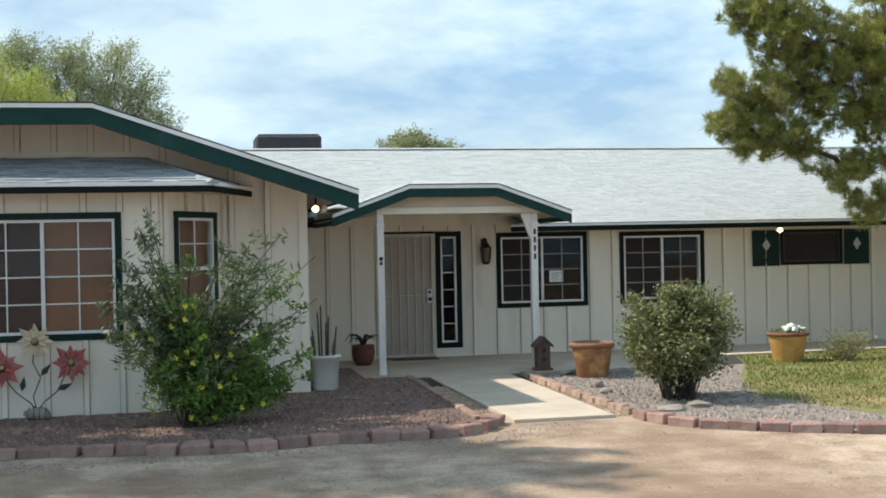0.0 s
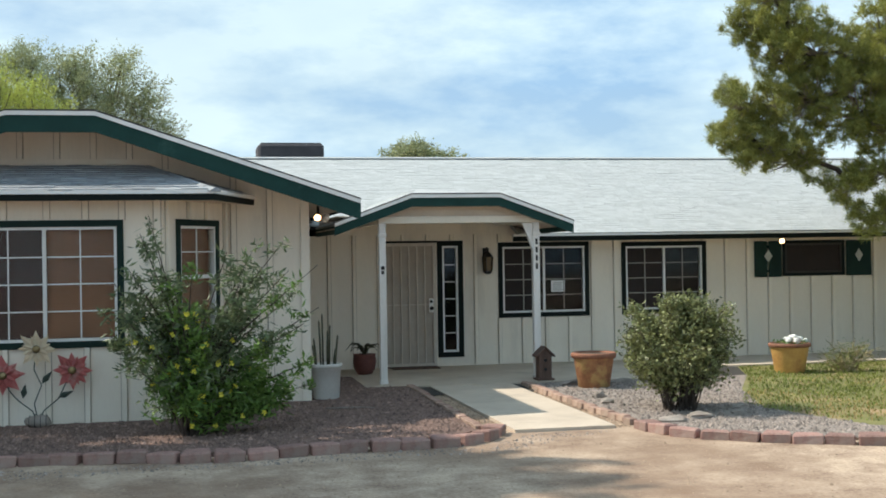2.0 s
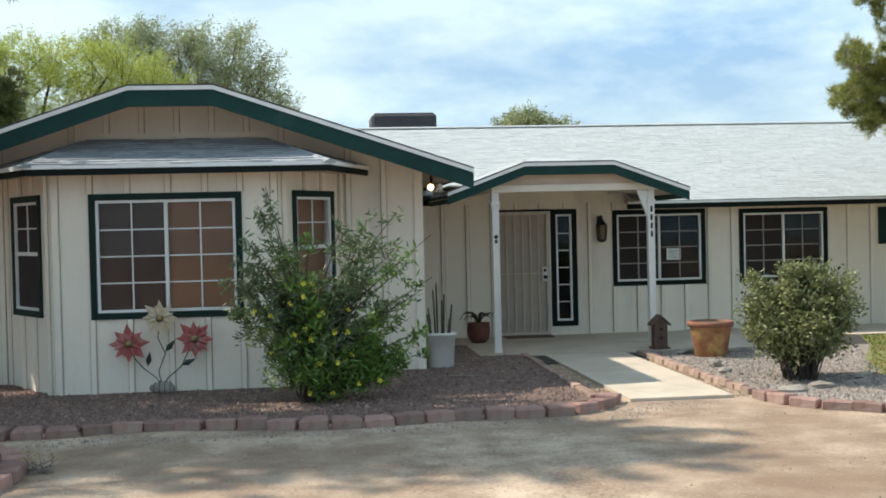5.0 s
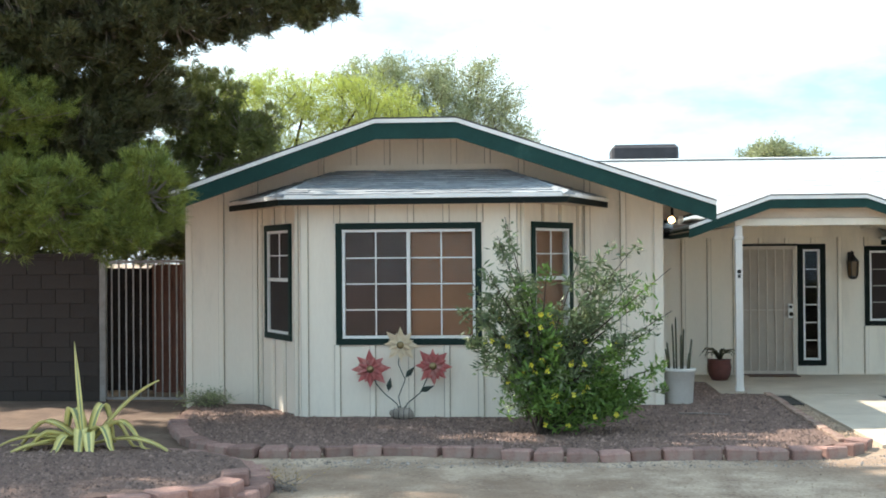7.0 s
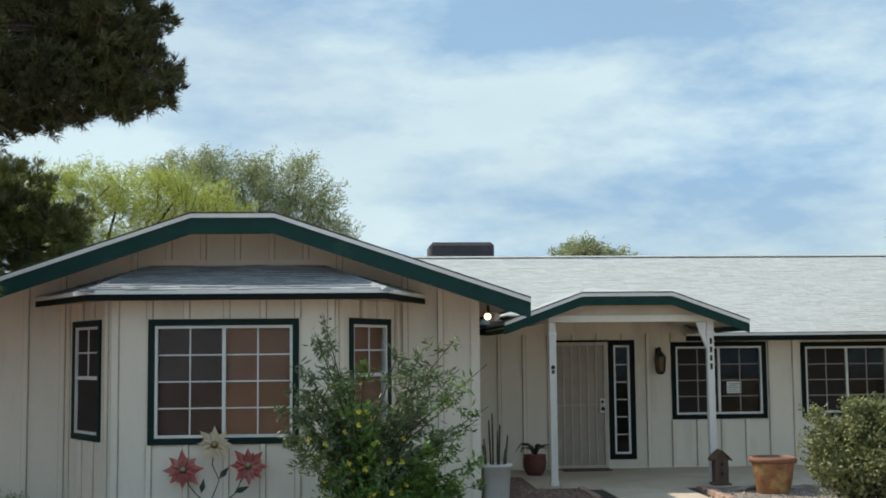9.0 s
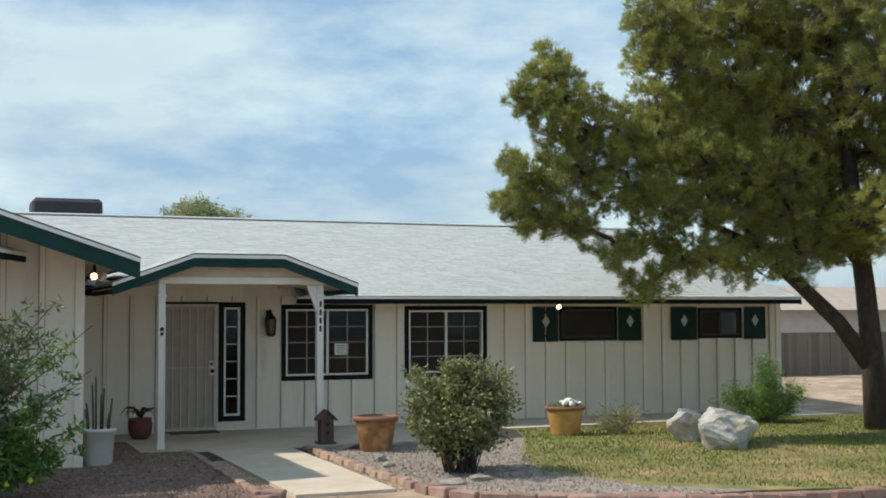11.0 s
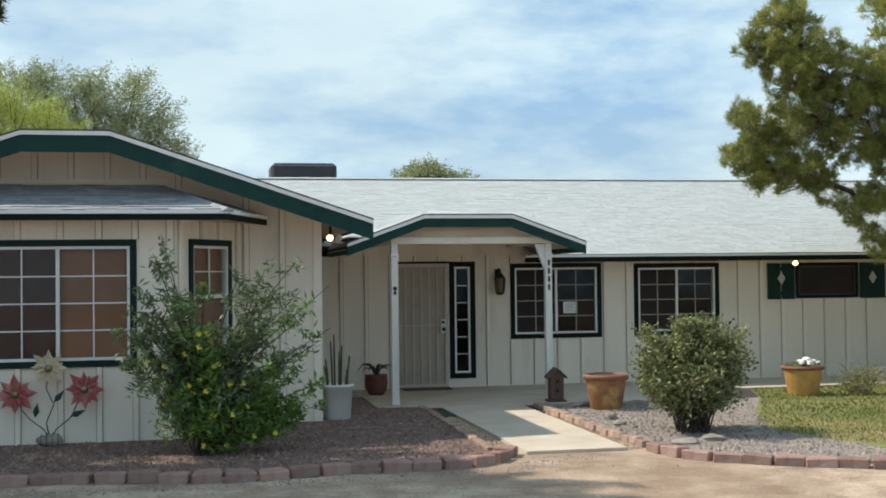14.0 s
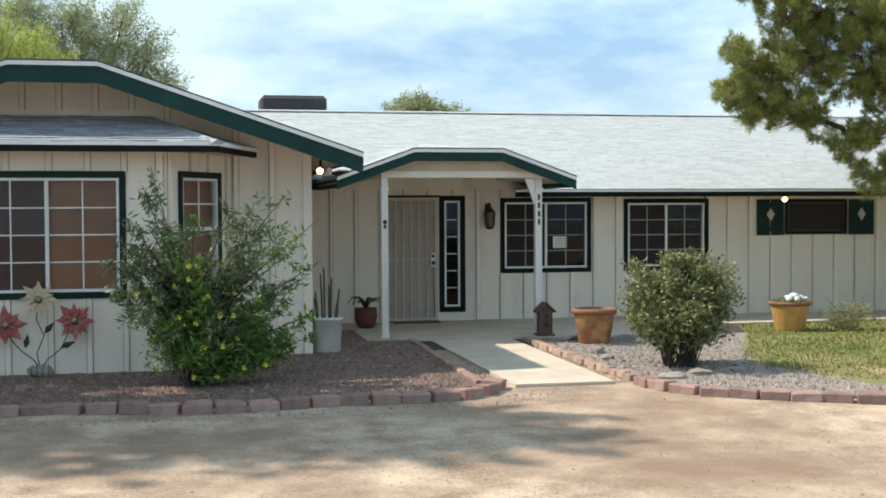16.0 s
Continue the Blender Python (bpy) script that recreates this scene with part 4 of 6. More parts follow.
# porch posts, beam and end panel
for px in (2.75, 5.03):
    py = 17.2
    post = thing("porch_post", (px, py, 0.04), "white painted square wooden porch post", "post", "porch posts")
    part("shaft", boxed(px - 0.05, px + 0.05, py - 0.05, py + 0.05, 0.04, 2.33, bevel=0.006), POST, post)
    part("cap", boxed(px - 0.065, px + 0.065, py - 0.065, py + 0.065, 2.14, 2.19, bevel=0.006), POST, post)
    part("foot", boxed(px - 0.058, px + 0.058, py - 0.058, py + 0.058, 0.041, 0.10, bevel=0.004), POST, post)
    if px > 4:
        for i, zz in enumerate((2.05, 1.93, 1.81, 1.69)):
            part("number_bar", boxed(px - 0.014, px + 0.018, py - 0.056, py - 0.0505, zz - 0.042, zz + 0.042), BLACK, post)
        part("brace", hull([(px - 0.05, y, 2.32) for y in (17.17, 17.23)] + [(px - 0.05, y, 1.93) for y in (17.17, 17.23)] + [(px - 0.20, y, 2.32) for y in (17.17, 17.23)]), POST, post)
    else:
        part("ornament", turned(lathe([(0.028, 0), (0.03, 0.008), (0.012, 0.014)], (0, 0, 0), 12), pose(px, py - 0.05, 1.70, 90)), BLACK, post, "small dark metal ornament")
        part("ornament_bar", boxed(px - 0.02, px + 0.02, py - 0.057, py - 0.051, 1.61, 1.66), BLACK, post)
beam = thing("porch_beam", (3.9, 17.2, 2.33), "cream wooden beam across the porch posts", "beam")
part("beam", boxed(2.70, 5.13, 17.15, 17.25, 2.331, 2.43, bevel=0.005), BATTEN, beam)
for px in (2.75, 5.05):
    part("side_beam", boxed(px - 0.04, px + 0.04, 17.251, YM - 0.03, 2.331, 2.42), BATTEN, beam)
panel = bmesh.new()
for pts in ([(2.70, 2.431), (5.13, 2.431), (4.44, 2.60), (3.16, 2.60)],):
    f = [panel.verts.new((x, 17.18, z)) for x, z in pts]
    g = [panel.verts.new((x, 17.22, z)) for x, z in pts]
    panel.faces.new(f), panel.faces.new(g[::-1])
    for i in range(4):
        panel.faces.new((f[i], g[i], g[(i + 1) % 4], f[(i + 1) % 4]))
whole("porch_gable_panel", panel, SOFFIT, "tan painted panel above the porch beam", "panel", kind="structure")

# cooler behind the ridge
cool = thing("roof_cooler", (2.15, 25.7, 3.6), "low dark evaporative cooler box on the roof", "cooler")
part("housing", boxed(1.50, 2.86, 25.3, 26.3, 3.55, 4.22, bevel=0.05), COOLER, cool)
part("lid", boxed(1.56, 2.80, 25.36, 26.24, 4.221, 4.24, bevel=0.008), COOLER, cool)


# ---- garden edging ----
def along_path(pts, step):
    """Points at even steps along a polyline smoothed by a spline, with the heading there."""
    p = [Vector((x, y, 0)) for x, y in pts]
    fine = []
    for i in range(len(p) - 1):
        a, b_, c, d = p[max(i - 1, 0)], p[i], p[i + 1], p[min(i + 2, len(p) - 1)]
        for k in range(24):
            t = k / 24
            fine.append(0.5 * ((2 * b_) + (c - a) * t + (2 * a - 5 * b_ + 4 * c - d) * t * t + (3 * b_ - a - 3 * c + d) * t ** 3))
    fine.append(p[-1])
    out, run, want = [], 0.0, step / 2
    for a, b_ in zip(fine, fine[1:]):
        seg = (b_ - a).length
        while run + seg >= want:
            q = a.lerp(b_, (want - run) / seg)
            out.append((q, math.atan2((b_ - a).y, (b_ - a).x)))
            want += step
        run += seg
    return out


def block_mesh(seed, length=0.292, depth=0.215, height=0.098):
    r = random.Random(seed)
    bm = bmesh.new()
    v = box(bm, -length / 2, length / 2, -depth / 2, depth / 2, -0.02, height)
    for k in v:
        k.co += Vector((r.uniform(-0.007, 0.007), r.uniform(-0.008, 0.008), r.uniform(-0.006, 0.006)))
        if k.co.y > 0:
            k.co.x *= 0.80
    bmesh.ops.bevel(bm, geom=bm.edges[:], offset=0.014, segments=1, affect="EDGES")
    return mesh_of("block", bm, BLOCK)


BLOCKS = [block_mesh(s) for s in range(5)]


def edging(name, label, pts, z=0.0, step=0.3, jitter=0.012):
    t = thing(name, (*pts[0], 0), label, "edging")
    r = random.Random(name + str(z))
    for q, a in along_path(pts, step):
        ob = under(new("block", BLOCKS[r.randrange(5)]), t)
        ob.matrix_basis = pose(q.x + r.uniform(-jitter, jitter), q.y + r.uniform(-2.5 * jitter, 2.5 * jitter), z + r.uniform(-0.012, 0.012), r.uniform(-5, 5), r.uniform(-4, 4), math.degrees(a) + r.uniform(-9, 9))
    return t


edging("garden_edging", "row of weathered red concrete edging blocks along the front bed",
       [(-4.2, 13.75), (-3.85, 12.85), (-3.5, 12.2), (-3.05, 11.75), (-2.4, 11.62), (-1.5, 11.82), (-0.6, 11.68), (0.3, 11.5), (1.2, 11.66), (2.3, 11.68), (2.9, 11.95), (3.22, 12.55)])
edging("garden_edging", "curving row of red concrete edging blocks before the lawn",
       [(4.72, 12.3), (4.92, 11.62), (5.4, 11.22), (5.9, 10.88), (6.5, 10.58), (7.2, 10.32), (8.4, 10.05), (10.0, 9.8), (13.0, 9.5)])
edging("garden_edging", "lower course of red concrete blocks round the agave bed",
       [(-3.75, 11.5), (-3.2, 11.3), (-2.65, 10.75), (-2.36, 10.1), (-2.32, 9.4), (-2.65, 8.75), (-3.4, 8.1), (-5.0, 7.4)])
edging("garden_edging", "upper course of red concrete blocks round the agave bed",
       [(-2.48, 9.75), (-2.46, 9.25), (-2.75, 8.82), (-3.3, 8.34), (-4.0, 7.94), (-5.2, 7.6)], z=0.11)

brick_bm = bmesh.new()
box(brick_bm, -0.098, 0.098, -0.047, 0.047, -0.02, 0.055)
bmesh.ops.bevel(brick_bm, geom=brick_bm.edges[:], offset=0.006, segments=1, affect="EDGES")
BRICK_MESH = mesh_of("brick", brick_bm, BRICK)
for label, pts in (("line of flat red bricks beside the gravel bed", [(3.05, 16.75), (3.04, 15.4), (3.02, 14.0), (3.0, 12.4)]),
                   ("line of flat red bricks beside the front walk", [(4.66, 16.6), (4.67, 15.2), (4.68, 13.8), (4.74, 12.45)])):
    t = thing("brick_edging", (*pts[0], 0.02), label, "edging")
    r = random.Random(label)
    for q, a in along_path(pts, 0.205):
        ob = under(new("brick", BRICK_MESH), t)
        ob.matrix_basis = pose(q.x + r.uniform(-0.012, 0.012), q.y, 0.022 + r.uniform(-0.008, 0.006), r.uniform(-2, 2), r.uniform(-2, 2), math.degrees(a) + r.uniform(-4, 4))


# dead stick on the gravel
stick = bmesh.new()
tube(stick, [(1.62, 14.55, 0.062), (1.85, 14.50, 0.07), (2.05, 14.52, 0.064), (2.2, 14.46, 0.06)], [0.012, 0.011, 0.008, 0.005], 6)
whole("dead_stick", stick, TWIG, "pale dead stick lying on the brown gravel", "stick", smooth=True)

# flat stones in the grey gravel
def stone_mesh(seed, sx, sy, sz, rough=0.18, cuts=2):
    bm = bmesh.new()
    bmesh.ops.create_icosphere(bm, subdivisions=cuts, radius=1.0)
    off = Vector((seed * 3.7, seed * 1.3, seed * 2.1))
    for v in bm.verts:
        k = 1 + rough * noise.noise(v.co * 1.1 + off) * 2 + rough * noise.noise(v.co * 2.7 + off)
        v.co = Vector((v.co.x * sx * k, v.co.y * sy * k, v.co.z * sz * k))
    return bm


for i, (x, y, sx, sy, sz) in enumerate(((5.15, 12.45, 0.20, 0.13, 0.05), (5.55, 12.62, 0.24, 0.11, 0.045), (6.05, 12.75, 0.22, 0.12, 0.05), (6.35, 13.25, 0.17, 0.10, 0.045),
                                        (5.05, 14.2, 0.14, 0.10, 0.05), (5.12, 14.75, 0.12, 0.09, 0.06), (5.3, 16.35, 0.30, 0.09, 0.05), (6.0, 16.3, 0.28, 0.09, 0.05))):
    bm = turned(stone_mesh(i + 1, sx * 0.7, sy * 0.7, sz * 0.9, 0.26), pose(x, y, 0.03 + sz * 0.5, 0, 0, i * 37 % 25))
    whole("flat_stone", bm, GREY_STONE, "flat pale grey stone lying in the gravel", "stone", "flat stones in the gravel")


def boulder(label, x, y, sx, sy, sz, seed):
    """A faceted broken rock with small chips."""
    r = random.Random(seed)
    pts = []
    for _ in range(20):
        d = Vector((r.gauss(0, 1), r.gauss(0, 1), r.gauss(0.15, 1))).normalized()
        pts.append((d.x * sx * r.uniform(0.85, 1.1), d.y * sy * r.uniform(0.85, 1.1), d.z * sz * r.uniform(0.8, 1.15)))
    bm = hull(pts)
    loose = [v for v in bm.verts if not v.link_faces]
    bmesh.ops.delete(bm, geom=loose, context="VERTS")
    bmesh.ops.triangulate(bm, faces=bm.faces[:])
    bmesh.ops.subdivide_edges(bm, edges=bm.edges[:], cuts=5, use_grid_fill=True)
    bm.normal_update()
    for v in bm.verts:
        v.co += v.normal * (0.06 * noise.noise(v.co * 4.5 + Vector((seed, 0, 0))) + 0.035 * noise.noise(v.co * 11) + 0.016 * noise.noise(v.co * 26))
    turned(bm, pose(x, y, 0.02 + sz * 0.62))
    return whole("boulder", bm, PALE_STONE, label, "rock", "boulders on the lawn")


boulder("small jagged pale quartz boulder on the lawn", 10.15, 15.4, 0.36, 0.30, 0.31, 31)
boulder("large jagged pale quartz boulder on the lawn", 10.05, 14.3, 0.47, 0.36, 0.40, 23)


# ---- loose pebbles and grass ----
def inside(poly, x, y):
    hit = False
    for (xa, ya), (xb, yb) in zip(poly, poly[1:] + poly[:1]):
        if (ya > y) != (yb > y) and x < (xb - xa) * (y - ya) / (yb - ya) + xa:
            hit = not hit
    return hit


def pebbles(name, label, poly, z, count, mat, size=(0.008, 0.024), seed=1, level=None):
    r = random.Random(seed)
    xs, ys = [p[0] for p in poly], [p[1] for p in poly]
    verts, faces = [], []
    made = 0
    while made < count:
        x, y = r.uniform(min(xs), max(xs)), r.uniform(min(ys), max(ys))
        if not inside(poly, x, y):
            continue
        made += 1
        s = r.uniform(*size) * (1.6 if r.random() < 0.06 else 1)
        a = r.uniform(0, 6.28)
        k = len(verts)
        zz = (level(x, y) if level else z) - 0.003
        ring = [(x + s * r.uniform(0.7, 1.3) * math.cos(a + q * 1.571), y + s * r.uniform(0.7, 1.3) * math.sin(a + q * 1.571), zz) for q in range(4)]
        verts += ring + [(x + s * r.uniform(-0.3, 0.3), y + s * r.uniform(-0.3, 0.3), zz + s * r.uniform(0.6, 1.2))]
        faces += [(k, k + 1, k + 4), (k + 1, k + 2, k + 4), (k + 2, k + 3, k + 4), (k + 3, k, k + 4)]
    ob = new(name, from_arrays(name, verts, faces, mat))
    return tagged(ob, label, "gravel", kind="stuff")


BED_FRONT = [(-4.0, 13.2), (-3.0, 12.0), (-2.0, 11.85), (0.3, 11.75), (2.5, 12.0), (3.0, 12.6), (3.0, 16.7), (2.4, 16.8), (2.4, 18.3), (1.6, 18.3), (1.6, 15.5), (0.5, 15.4), (-0.27, 14.25), (-2.83, 14.25), (-3.6, 15.4), (-4.4, 15.4)]
pebbles("gravel_loose", "loose brown gravel stones in the front bed", BED_FRONT, 0.045, 16000, PEBBLE, seed=2)
BED_RIGHT = [(4.85, 16.6), (7.9, 16.6), (7.2, 15.0), (6.6, 13.2), (7.0, 11.6), (7.6, 10.8), (6.6, 10.78), (5.6, 11.2), (5.15, 11.6), (4.85, 12.4)]
pebbles("gravel_loose", "loose grey gravel stones beside the walk", BED_RIGHT, 0.03, 9000, PEBBLE_GREY, seed=3)
AGAVE_BED = [(-3.8, 11.4), (-3.2, 11.2), (-2.7, 10.6), (-2.5, 9.9), (-2.6, 9.3), (-2.9, 8.9), (-3.4, 8.5), (-4.1, 8.1), (-8.5, 7.6), (-8.5, 12.0), (-5.5, 12.3)]


def agave_level(x, y):
    return 0.10 + (11.4 - y) * 0.040


pebbles("gravel_loose", "loose brown gravel stones round the agave", AGAVE_BED, 0.1, 12000, PEBBLE, seed=4, level=agave_level)
DRIVE = [(-3, 7.2), (9, 7.2), (7, 10.0), (5.5, 10.8), (4.7, 11.6), (4.4, 12.3), (3.5, 12.3), (2.8, 11.5), (0.3, 11.3), (-2.6, 11.3), (-2.2, 10)]
pebbles("drive_pebbles", "small loose stones and crumbs scattered on the dirt drive", DRIVE, 0.0, 6000, CRUMB, (0.004, 0.012), seed=5)
pebbles("drive_pebbles", "gravel spilled on the drive before the edging", [(-2.5, 11.0), (2.9, 11.2), (4.4, 12.2), (3.6, 12.25), (2.9, 11.75), (0.3, 11.42), (-2.5, 11.5)], 0.0, 1800, PEBBLE_GREY, (0.005, 0.016), seed=6)
pebbles("strip_gravel", "earth and small stones beside the walk", [(3.13, 12.7), (3.33, 12.5), (3.33, 16.7), (3.13, 16.7)], 0.0, 900, CRUMB, seed=7)
pebbles("strip_gravel", "earth and small stones beside the walk", [(4.49, 12.4), (4.66, 12.4), (4.66, 16.6), (4.52, 16.6)], 0.0, 900, CRUMB, seed=8)


def grass(name, label, poly, z, count, mat, height, seed, keep=None):
    r = random.Random(seed)
    xs, ys = [p[0] for p in poly], [p[1] for p in poly]
    verts, faces = [], []
    made = tries = 0
    while made < count and tries < count * 12:
        tries += 1
        x, y = r.uniform(min(xs), max(xs)), r.uniform(min(ys), max(ys))
        if not inside(poly, x, y) or (keep and not keep(x, y, r)):
            continue
        made += 1
        a, h, w = r.uniform(0, 6.28), r.uniform(*height), r.uniform(0.004, 0.009)
        lean = r.uniform(0.2, 0.9) * h
        k = len(verts)
        dx, dy = math.cos(a), math.sin(a)
        verts += [(x - dy * w, y + dx * w, z - 0.002), (x + dy * w, y - dx * w, z - 0.002), (x + dx * lean * 0.4 + dy * w * 0.7, y + dy * lean * 0.4 - dx * w * 0.7, z + h * 0.65), (x + dx * lean * 0.4 - dy * w * 0.7, y + dy * lean * 0.4 + dx * w * 0.7, z + h * 0.65), (x + dx * lean, y + dy * lean, z + h)]
        faces += [(k, k + 1, k + 2, k + 3), (k + 3, k + 2, k + 4)]
    return tagged(new(name, from_arrays(name, verts, faces, mat)), label, "grass", kind="stuff")


def greener(x, y, r):
    return noise.noise(Vector((x * 0.8, y * 0.8, 3.0))) + 0.13 * (y - 14.2) > r.uniform(-0.55, 0.15)


def drier(x, y, r):
    return not greener(x, y, r)


LAWN = [(6.5, 13.6), (7.3, 15.0), (8.1, 16.7), (8.55, 17.9), (17, 18.0), (17, 10.2), (9, 10.5), (7.6, 11.4), (6.9, 12.2)]
grass("lawn_grass", "patchy green lawn grass", LAWN, 0.025, 34000, GRASS, (0.015, 0.045), 21, greener)
grass("lawn_grass", "dry straw-coloured lawn grass", LAWN, 0.025, 11000, GRASS_DRY, (0.012, 0.04), 22, drier)


# ---- plants ----
def leaf_cloud(spots, length, width, seed, spread=0.05, per=6, drop=0.0, upward=0.3):
    """Small folded leaves round each spot; returns the corners and faces."""
    r = random.Random(seed)
    verts, faces = [], []
    for c in spots:
        for _ in range(per):
            p = Vector(c) + Vector((r.gauss(0, spread), r.gauss(0, spread), r.gauss(0, spread)))
            d = Vector((r.gauss(0, 1), r.gauss(0, 1), r.gauss(upward, 0.7) - drop)).normalized()
            s = d.cross(Vector((r.gauss(0, 1), r.gauss(0, 1), r.gauss(0, 1)))).normalized()
            n = d.cross(s)
            ln, w = length * r.uniform(0.6, 1.3), width * r.uniform(0.7, 1.2)
            k = len(verts)
            verts += [p, p + d * ln * 0.45 + s * w * 0.5 + n * w * 0.15, p + d * ln, p + d * ln * 0.45 - s * w * 0.5 + n * w * 0.15]
            faces += [(k, k + 1, k + 2), (k, k + 2, k + 3)]
    return verts, faces


def triangles(name, corners, mat):
    """A mesh of loose triangles from an array of their corners, (n, 3, 3)."""
    n = len(corners)
    me = bpy.data.meshes.new(name)
    me.vertices.add(3 * n)
    me.vertices.foreach_set("co", corners.astype(np.float32).ravel())
    me.loops.add(3 * n)
    me.loops.foreach_set("vertex_index", np.arange(3 * n, dtype=np.int32))
    me.polygons.add(n)
    me.polygons.foreach_set("loop_start", np.arange(0, 3 * n, 3, dtype=np.int32))
    me.update(calc_edges=True)
    me.materials.append(mat)
    return me


def needle_cloud(spots, length, seed, per=15, half=0.0045):
    """Thin needles fanning out from each spot along its outward direction."""
    g = np.random.RandomState(seed)
    c = np.repeat(np.array([s[0] for s in spots]), per, axis=0)
    out = np.repeat(np.array([s[1] for s in spots]), per, axis=0)
    n = len(c)
    d = out + g.normal(0, 0.45, (n, 3)) + np.array((0, 0, 0.12))
    d /= np.linalg.norm(d, axis=1, keepdims=True)
    s = np.cross(d, g.normal(0, 1, (n, 3)))
    s /= np.linalg.norm(s, axis=1, keepdims=True)
    p = c + g.normal(0, 0.02, (n, 3))
    ln = length * g.uniform(0.6, 1.25, (n, 1))
    return np.stack([p - s * half, p + s * half, p + d * ln], axis=1)


def pine(name, label, foot, top, boughs, seed, tufts=9, trunk_r=0.2, mat=None, fill=1.0, half=0.005, swell=1.0, per=16):
    """A pine: trunk, a limb to each bough, side twigs, and needle tufts in uneven clusters round the twigs."""
    r = random.Random(seed)
    t = thing(name, foot, label, "tree")
    foot, top = Vector(foot), Vector(top)
    trunk = bmesh.new()
    pts = [foot.lerp(top, k / 7) + Vector((r.gauss(0, 0.05), r.gauss(0, 0.05), 0)) * (0 if k == 0 else 1) for k in range(8)]
    pts[0].z -= 0.05
    tube(trunk, pts, [trunk_r * (1.25 if k == 0 else 1 - 0.1 * k) for k in range(8)], 10)
    part("trunk", trunk, BARK, t, smooth=True)
    spots, sunlit = [], []

    def axis(c):
        return foot.lerp(top, min(max((c.z - 0.9 - foot.z) / (top.z - foot.z), 0.2), 1))
    nodes = [foot.lerp(top, k / 10) for k in range(3, 11)]
    for i, (cx, cy, cz, rx, ry, rz) in enumerate(sorted(boughs, key=lambda b_: (Vector(b_[:3]) - axis(Vector(b_[:3]))).length)):
        c = Vector((cx, cy, cz))
        rx, ry, rz = rx * swell, ry * swell, rz * swell
        start = min(nodes, key=lambda p: (p - c).length + 0.35 * (p - axis(c)).length)
        nodes.append(c)
        limb = bmesh.new()
        mid = start.lerp(c, 0.5) + Vector((0, 0, 0.1 + r.gauss(0, 0.12)))
        thick = 0.03 + 0.02 * min(2.5, (c - start).length)
        tube(limb, [start, start.lerp(mid, 0.5) + Vector((r.gauss(0, 0.05), r.gauss(0, 0.05), 0.06)), mid, mid.lerp(c, 0.6) + Vector((0, 0, r.gauss(0, 0.04))), c], [thick, thick * 0.85, thick * 0.7, thick * 0.5, thick * 0.35], 6)
        part("limb", limb, BARK, t, smooth=True)
        twigs = bmesh.new()
        groups = min(165, int((62 * rx * ry * rz / 0.25 + 24) * fill))
        for _ in range(groups):
            while True:
                u = Vector((r.uniform(-1, 1), r.uniform(-1, 1), r.uniform(-1, 1)))
                if 0.2 < u.length < 1:
                    break
            u = u * (0.85 + 0.4 * r.random())
            g = c + Vector((u.x * rx, u.y * ry, u.z * rz))
            out = (g - start).normalized() * 0.7 + Vector((0, 0, 0.45))
            a = c.lerp(mid, r.uniform(0.0, 0.6))
            tube(twigs, [a, a.lerp(g, 0.5) + Vector((0, 0, -0.05)), g], [0.013, 0.009, 0.004], 3)
            puff = r.uniform(0.06, 0.13)
            g = g + Vector((0, 0, r.uniform(0, 0.08)))
            for _ in range(tufts + 4):
                q = Vector((r.gauss(0, 1), r.gauss(0, 1), r.gauss(0.15, 0.8))).normalized()
                # low front boughs go to the needle colour with sunlight painted in
                (sunlit if mat and cz < 3.7 and cy < 12.9 else spots).append((tuple(g + q * puff * r.uniform(0.3, 1.0)), tuple((q + out * 0.5).normalized())))
        tagged(part("inner_twig", twigs, TWIG, t, "bare grey inner twigs"), kind="stuff")
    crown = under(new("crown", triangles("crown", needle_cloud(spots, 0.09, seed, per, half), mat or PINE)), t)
    if sunlit:
        low = under(new("lower_bough", triangles("lower_bough", needle_cloud(sunlit, 0.10, seed + 1, 18, 0.0045), PINE_SUNLIT)), t)
        tagged(low, "yellow-green lower bough with sunlight painted in")
    tagged(crown, "olive green needle tufts with gaps")
    return t


